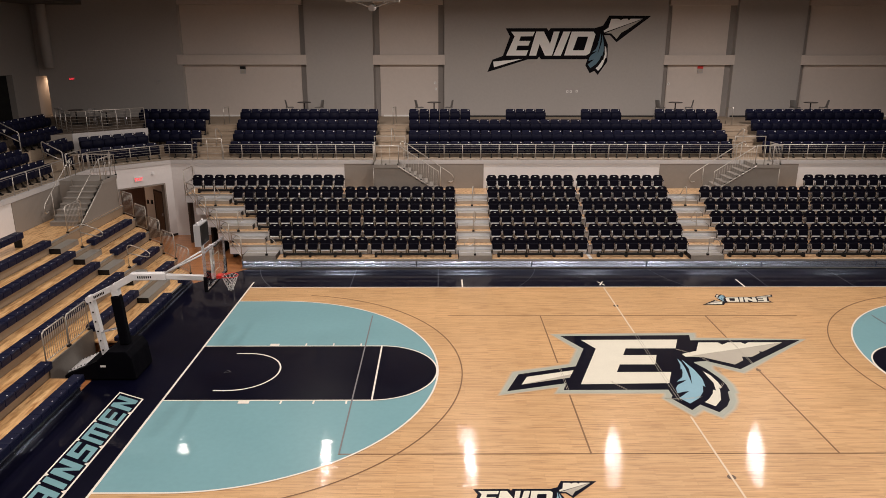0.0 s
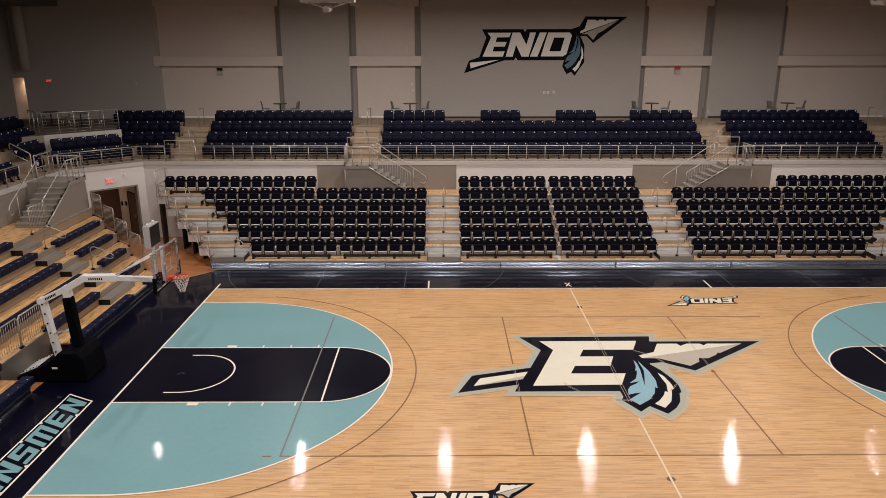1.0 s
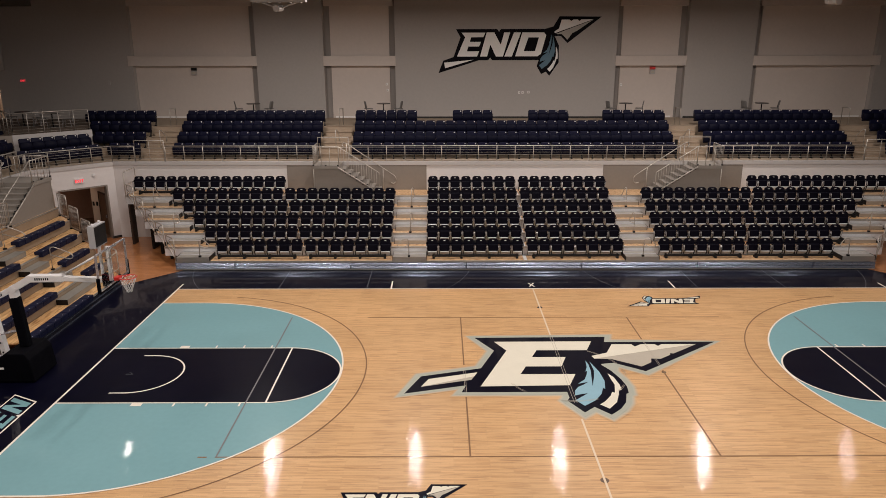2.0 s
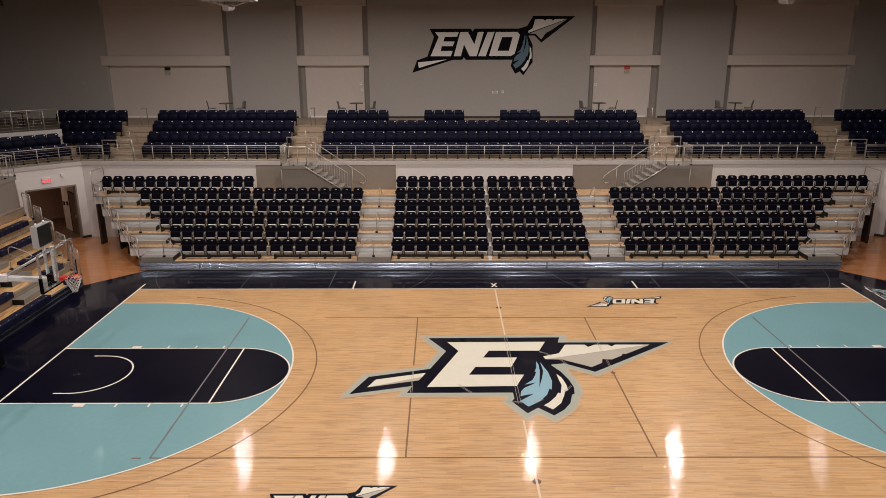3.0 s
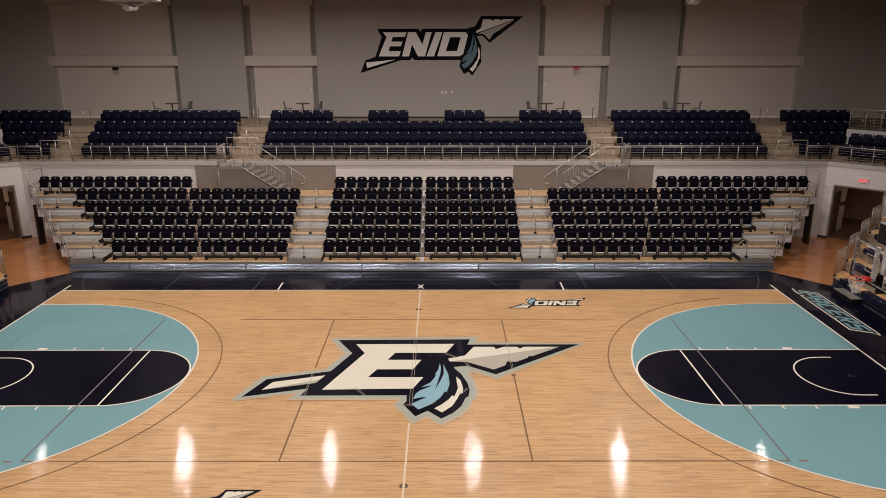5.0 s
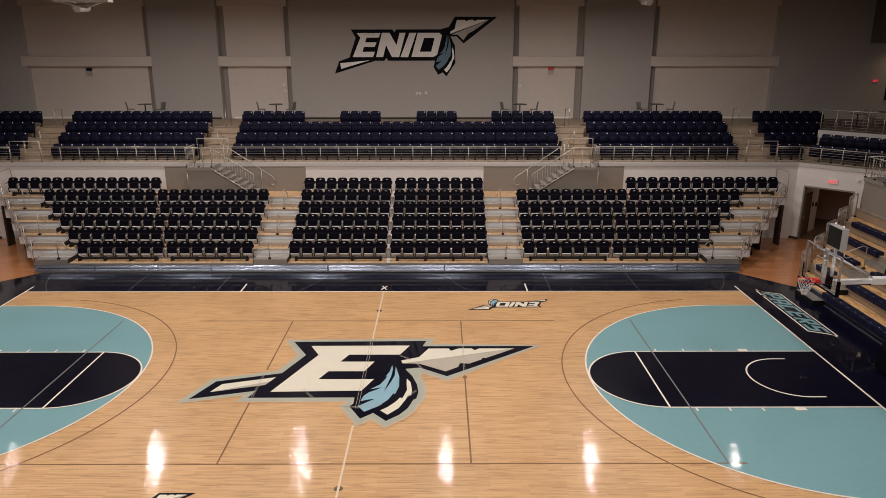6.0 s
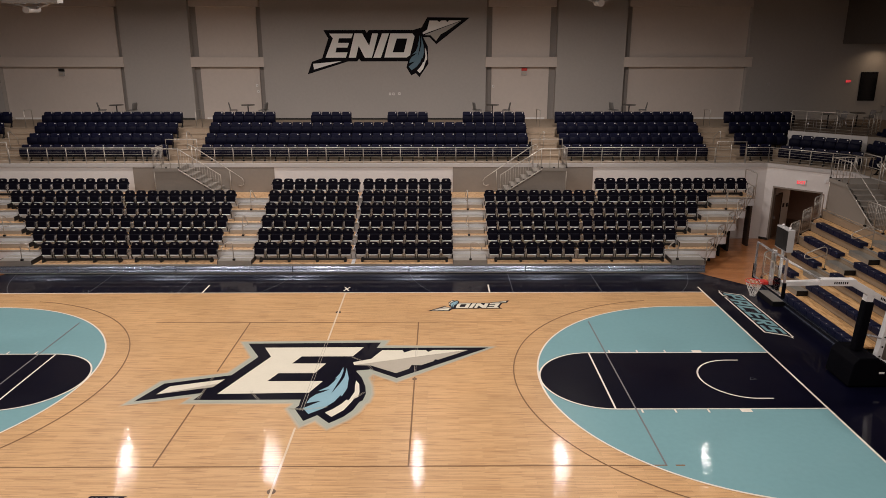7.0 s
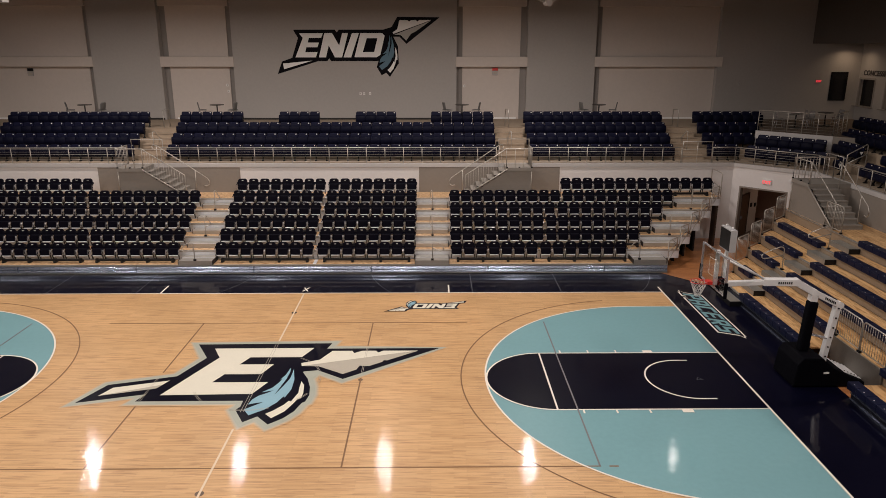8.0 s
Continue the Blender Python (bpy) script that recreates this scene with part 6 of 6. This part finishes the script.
    bm = boxes((X(bx), X(bx + 0.013), -0.885, 0.885, 2.93, 3.94))
    board = part("backboard", bm, M_GLASS, g, "clear glass backboard")
    bm = boxes((X(bx - 0.012), X(bx + 0.05), -0.915, 0.915, 2.90, 2.93), (X(bx - 0.012), X(bx + 0.05), -0.915, 0.915, 3.94, 3.97),
               (X(bx - 0.012), X(bx + 0.05), -0.915, -0.885, 2.93, 3.94), (X(bx - 0.012), X(bx + 0.05), 0.885, 0.915, 2.93, 3.94))
    part("board_frame", bm, M_SILVER, board, "silver steel board frame")
    bm = boxes((X(bx - 0.006), X(bx - 0.002), -0.305, 0.305, 3.688, 3.71), (X(bx - 0.006), X(bx - 0.002), -0.305, 0.305, 3.20, 3.222),
               (X(bx - 0.006), X(bx - 0.002), -0.305, -0.283, 3.222, 3.688), (X(bx - 0.006), X(bx - 0.002), 0.283, 0.305, 3.222, 3.688))
    part("target_square", bm, M_STONE, board, "white target square")
    bm = bmesh.new()
    for y0, y1, z0, z1 in ((-0.94, 0.94, 2.855, 2.90), (-0.945, -0.90, 2.855, 3.30), (0.90, 0.945, 2.855, 3.30)):
        box(bm, X(bx - 0.03), X(bx + 0.07), y0, y1, z0, z1, bevel=0.012)
    part("edge_pad", bm, M_PAD, board, "black board edge padding")
    part("hanger", boxes((X(bx + 0.05), X(bx + 0.14), -0.055, 0.055, 2.95, 3.97)), M_WHITESTEEL, g, "white steel hanger behind the board")
    part("hanger_pad", boxes((X(bx + 0.16), X(bx + 0.32), -0.11, 0.11, 2.80, 3.16)), M_PAD, g, "black pad on the boom end")
    # ring, bracket, net
    part("rim_bracket", boxes((X(bx - 0.02), X(bx - 0.16), -0.11, 0.11, 2.98, 3.07)), M_RED, g, "red steel ring bracket")
    c, r = 12.725, 0.235
    rim = part("rim", tubes(0.012, [(X(c + r * math.cos(t)), r * math.sin(t), 3.045) for t in [2 * math.pi * i / 28 for i in range(29)]], [(X(bx - 0.15), -0.09, 3.0), (X(c + 0.06), -0.22, 3.035)], [(X(bx - 0.15), 0.09, 3.0), (X(c + 0.06), 0.22, 3.035)]), M_RED, g, "red steel ring")
    bm = bmesh.new()
    nn, lv = 12, 6
    rad = lambda j: 0.228 - 0.022 * j - 0.0012 * j * j + (0.02 if j == lv else 0)
    P = lambda i, j: (X(c + rad(j) * math.cos(2 * math.pi * (i + 0.5 * (j % 2)) / nn)), rad(j) * math.sin(2 * math.pi * (i + 0.5 * (j % 2)) / nn), 3.04 - 0.073 * j)
    for j in range(lv):
        for i in range(nn):
            o = 0 if j % 2 == 0 else 1
            tube(bm, [P(i, j), P(i + o - 1 if o == 0 else i, j + 1)], 0.006, 4)
            tube(bm, [P(i, j), P(i if o == 0 else i + 1, j + 1)], 0.006, 4)
    part("net", bm, M_NET, rim, "white cord net")
    # shot clock on its post
    part("clock_post", boxes((X(13.40), X(13.46), -0.04, 0.04, 3.10, 4.05)), M_WHITESTEEL, g, "white steel post of the shot clock")
    clock = part("shot_clock", boxes((X(13.34), X(13.52), -0.35, 0.35, 4.00, 4.62)), M_CLOCK, g, "pale grey shot clock housing")
    part("clock_face", boxes((X(13.33), X(13.338), -0.33, 0.33, 4.03, 4.59)), M_BLACK, clock, "dark display")
    for y in (-0.2, 0.2):
        part("clock_light", tubes(0.03, [(X(13.44), y, 4.62), (X(13.44), y, 4.68)]), M_WHITESTEEL, clock)
    return g


goal(-1)
goal(1)


# ---- fittings ----
def exit_sign(place, wide=0.36, label="lit red exit sign on the wall", body=None):
    g = thing("exit_sign", label, "exit sign")
    part("housing", boxes((-wide / 2, wide / 2, -0.05, 0.0, 0, 0.24)), body or M_EXITBACK, g, "pale sign housing").data.transform(place)
    cu = bpy.data.curves.new("exit_text", "FONT")
    cu.body, cu.size, cu.align_x, cu.extrude, cu.offset = "EXIT", 0.20 if wide > 0.4 else 0.15, "CENTER", 0.003, 0.004
    ob = new("sign_text", cu)
    cu.materials.append(M_EXIT)
    ob.parent = g
    ob.matrix_basis = place @ Matrix.Translation((0, -0.055, 0.04)) @ Matrix.Rotation(radians(90), 4, "X")
    return g


exit_sign(Matrix.Translation((-28.12, WALL_N - 0.002, 7.40)), 0.28)
exit_sign(Matrix.Translation((27.63, WALL_N - 0.002, 7.40)), 0.28)
for s in (-1, 1):
    px, py = along(1.68, s, -0.004)
    m = Matrix.Translation((px, py, 3.02)) @ Matrix.Rotation(radians(-s * 43.94), 4, "Z")
    exit_sign(m, 0.42, "lit red exit sign above the doorway", M_WHITESTEEL)
    px, py = along(0.95 if s < 0 else 2.75, s, -0.002)
    g = thing("alarm", "small white round alarm on the white wall", "alarm")
    bm = bmesh.new()
    tube(bm, [(0, 0, 0), (0, -0.05, 0)], 0.09, 14)
    tube(bm, [(0, -0.05, 0), (0, -0.07, 0)], 0.05, 12)
    part("alarm_body", bm, M_WHITESTEEL, g).data.transform(Matrix.Translation((px, py, 3.32)) @ Matrix.Rotation(radians(-s * 43.94), 4, "Z"))
for x, z in ((-18.2, 7.78), (8.74, 7.82)):
    g = thing("wall_unit", "small grey emergency light unit below the ledge", "emergency light")
    yb = WALL_N + 0.358
    part("housing", boxes((x - 0.15, x + 0.15, yb - 0.1, yb, z, z + 0.24)), M_FIXTURE, g)
    part("lens", boxes((x - 0.09, x + 0.09, yb - 0.115, yb - 0.1, z + 0.06, z + 0.18)), M_STONE, g)
    top_m = M_RED if x > 0 else M_BLACK
    part("sign", boxes((x - 0.16, x + 0.16, yb - 0.07, yb, z + 0.26, z + 0.42)), top_m, g, "dark red exit plate" if x > 0 else "dark exit plate")
for x in (-23.1, 23.0):
    g = thing("alarm", "small pale alarm unit on the grey wall", "alarm")
    part("alarm_body", boxes((x - 0.07, x + 0.07, WALL_N - 0.06, WALL_N, 7.24, 7.42)), M_FIXTURE, g)
for x, z in ((-6.85, 6.9), (-6.9, 7.25), (0.9, 6.78), (1.1, 6.78), (1.45, 6.8), (6.95, 7.2)):
    yb = WALL_N + (0.358 if 6.36 < abs(x) < 10.5 else 0.0)
    g = thing("wall_socket", "small pale socket plate on the wall", "socket")
    part("plate", boxes((x - 0.06, x + 0.06, yb - 0.02, yb, z - 0.07, z + 0.07)), M_VINYL, g)
    part("insert", boxes((x - 0.03, x + 0.03, yb - 0.024, yb - 0.02, z - 0.04, z + 0.04)), M_VSTONE, g)
g = thing("wall_screen", "dark upright display screen on the wall", "screen")
part("screen_panel", boxes((28.35, 29.3, WALL_N - 0.08, WALL_N - 0.03, 6.40, 8.0)), M_SCREEN, g)
part("bezel", boxes((28.33, 29.32, WALL_N - 0.03, WALL_N, 6.38, 8.02)), M_BLACK, g)
cu = bpy.data.curves.new("sign_letters", "FONT")
cu.body, cu.size, cu.extrude, cu.offset, cu.space_character = "CONCESSIONS", 0.40, 0.012, 0.008, 1.1
ob = tagged(new("wall_lettering", cu), "dark metal letters CONCESSIONS over the serving windows", "sign")
cu.materials.append(M_TAB)
ob.matrix_basis = Matrix.Translation((WALL_E - 0.014, 22.72, 7.86)) @ Matrix.Rotation(radians(-90), 4, "Z") @ Matrix.Rotation(radians(90), 4, "X")


def table(x, y, label="small round dark table on a single leg", top=1.02):
    g = thing("bistro_table", label, "table", "tables of the concourse", at=(x, y, CONC_Z))
    bm = bmesh.new()
    tube(bm, [(0, 0, top - 0.035), (0, 0, top)], 0.38, 24)
    part("tabletop", bm, M_TAB, g)
    part("leg", tubes(0.035, [(0, 0, 0.02), (0, 0, top - 0.035)], seg=8), M_BLACK, g)
    bm = bmesh.new()
    tube(bm, [(0, 0, 0.0), (0, 0, 0.025)], 0.27, 20)
    part("foot", bm, M_BLACK, g)
    return g


def cafe_chair(x, y, rz, seat=0.72, plastic=M_CHAIRGREY, label="grey plastic high chair with a thin back"):
    g = thing("cafe_chair", label, "chair", "chairs of the concourse")
    bm = bmesh.new()
    shell(bm, 0.42, seat + 0.02, seat + 0.42, 0.16, 0.24, 0.02, 0.06, 0.04)
    part("backrest", bm, plastic, g)
    bm = bmesh.new()
    box(bm, -0.21, 0.21, -0.22, 0.20, seat - 0.02, seat + 0.02, bevel=0.015)
    part("seat", bm, plastic, g)
    for i in (-1, 1):
        for j in (-1, 1):
            part("leg", tubes(0.014, [(i * 0.17, j * 0.17, seat - 0.02), (i * 0.22, j * 0.22, 0.0)]), M_SILVER, g)
    g.matrix_basis = pose(x, y, CONC_Z, 0, 0, rz)
    return g


T_Y = 21.3
for i, x in enumerate((-14.3, -6.95, 6.75, 14.45)):
    table(x, T_Y)
    for dx in (-0.85, 0.85 if x < 0 else 0.8):
        cafe_chair(x + dx, T_Y + 0.05, (-105 if dx > 0 else 110))
for s in (-1, 1):
    for x, y in ((24.3, 18.6), (26.3, 19.4)):
        table(s * x, y, "low round dark table on the corner terrace", 0.75)
        for dx, dy, rz in ((-0.75, 0.2, 80), (0.75, 0.1, -80)):
            cafe_chair(s * x + dx, y + dy, rz, 0.45, M_CHAIRPALE, "pale grey plastic chair on the corner terrace")

g = thing("speaker_box", "small black box fixed at the end of a seat row", "box")
part("box_body", boxes((8.36, 8.50, 17.12, 17.24, tier_z(2), tier_z(2) + 0.42)), M_BLACK, g)

# ---- ceiling fittings ----
for lx, ly in LAMP_PLACES:
    g = thing("high_bay_light", "white round high bay light hung from the ceiling", "ceiling light", "high bay lights")
    bm = bmesh.new()
    tube(bm, [(lx, ly, LAMP_Z + 0.0), (lx, ly, LAMP_Z + 0.12), (lx, ly, LAMP_Z + 0.2)], 0.36, 20)
    part("housing", bm, M_FIXTURE, g)
    part("hanger", tubes(0.02, [(lx, ly, LAMP_Z + 0.2), (lx, ly, CEIL_Z)]), M_BLACK, g)


def winch_unit(x, y, z, w, label):
    """A hoist frame hung from the ceiling, with a round drum at its end."""
    g = thing("ceiling_hoist", label, "ceiling hoist")
    bm = boxes((x - w, x + w, y - 0.18, y + 0.18, z + 0.22, z + 0.42))
    for i in range(5):
        xx = x - w + 2 * w * (i + 0.5) / 5
        box(bm, xx - 0.02, xx + 0.02, y - 0.19, y + 0.19, z + 0.20, z + 0.44)
    part("frame_beam", bm, M_FIXTURE, g, "pale steel hoist frame")
    bm = bmesh.new()
    tube(bm, [(x, y - 0.45, z), (x, y + 0.25, z + 0.05)], 0.10, 16)
    part("drum", bm, M_FIXTURE, g, "white round drum")
    for i in (-1, 1):
        part("brace", tubes(0.025, [(x, y, z + 0.02), (x + i * w * 0.75, y, z + 0.24)]), M_FIXTURE, g)
    for i in (-1, 1):
        part("hanger", tubes(0.015, [(x + i * w * 0.8, y, z + 0.3), (x + i * w * 0.8, y, CEIL_Z)]), M_BLACK, g)
    return g


winch_unit(-8.75, 4.0, 10.54, 0.85, "white steel hoist unit hung below the ceiling")
winch_unit(8.75, 4.4, 10.76, 0.85, "white steel hoist unit hung below the ceiling")
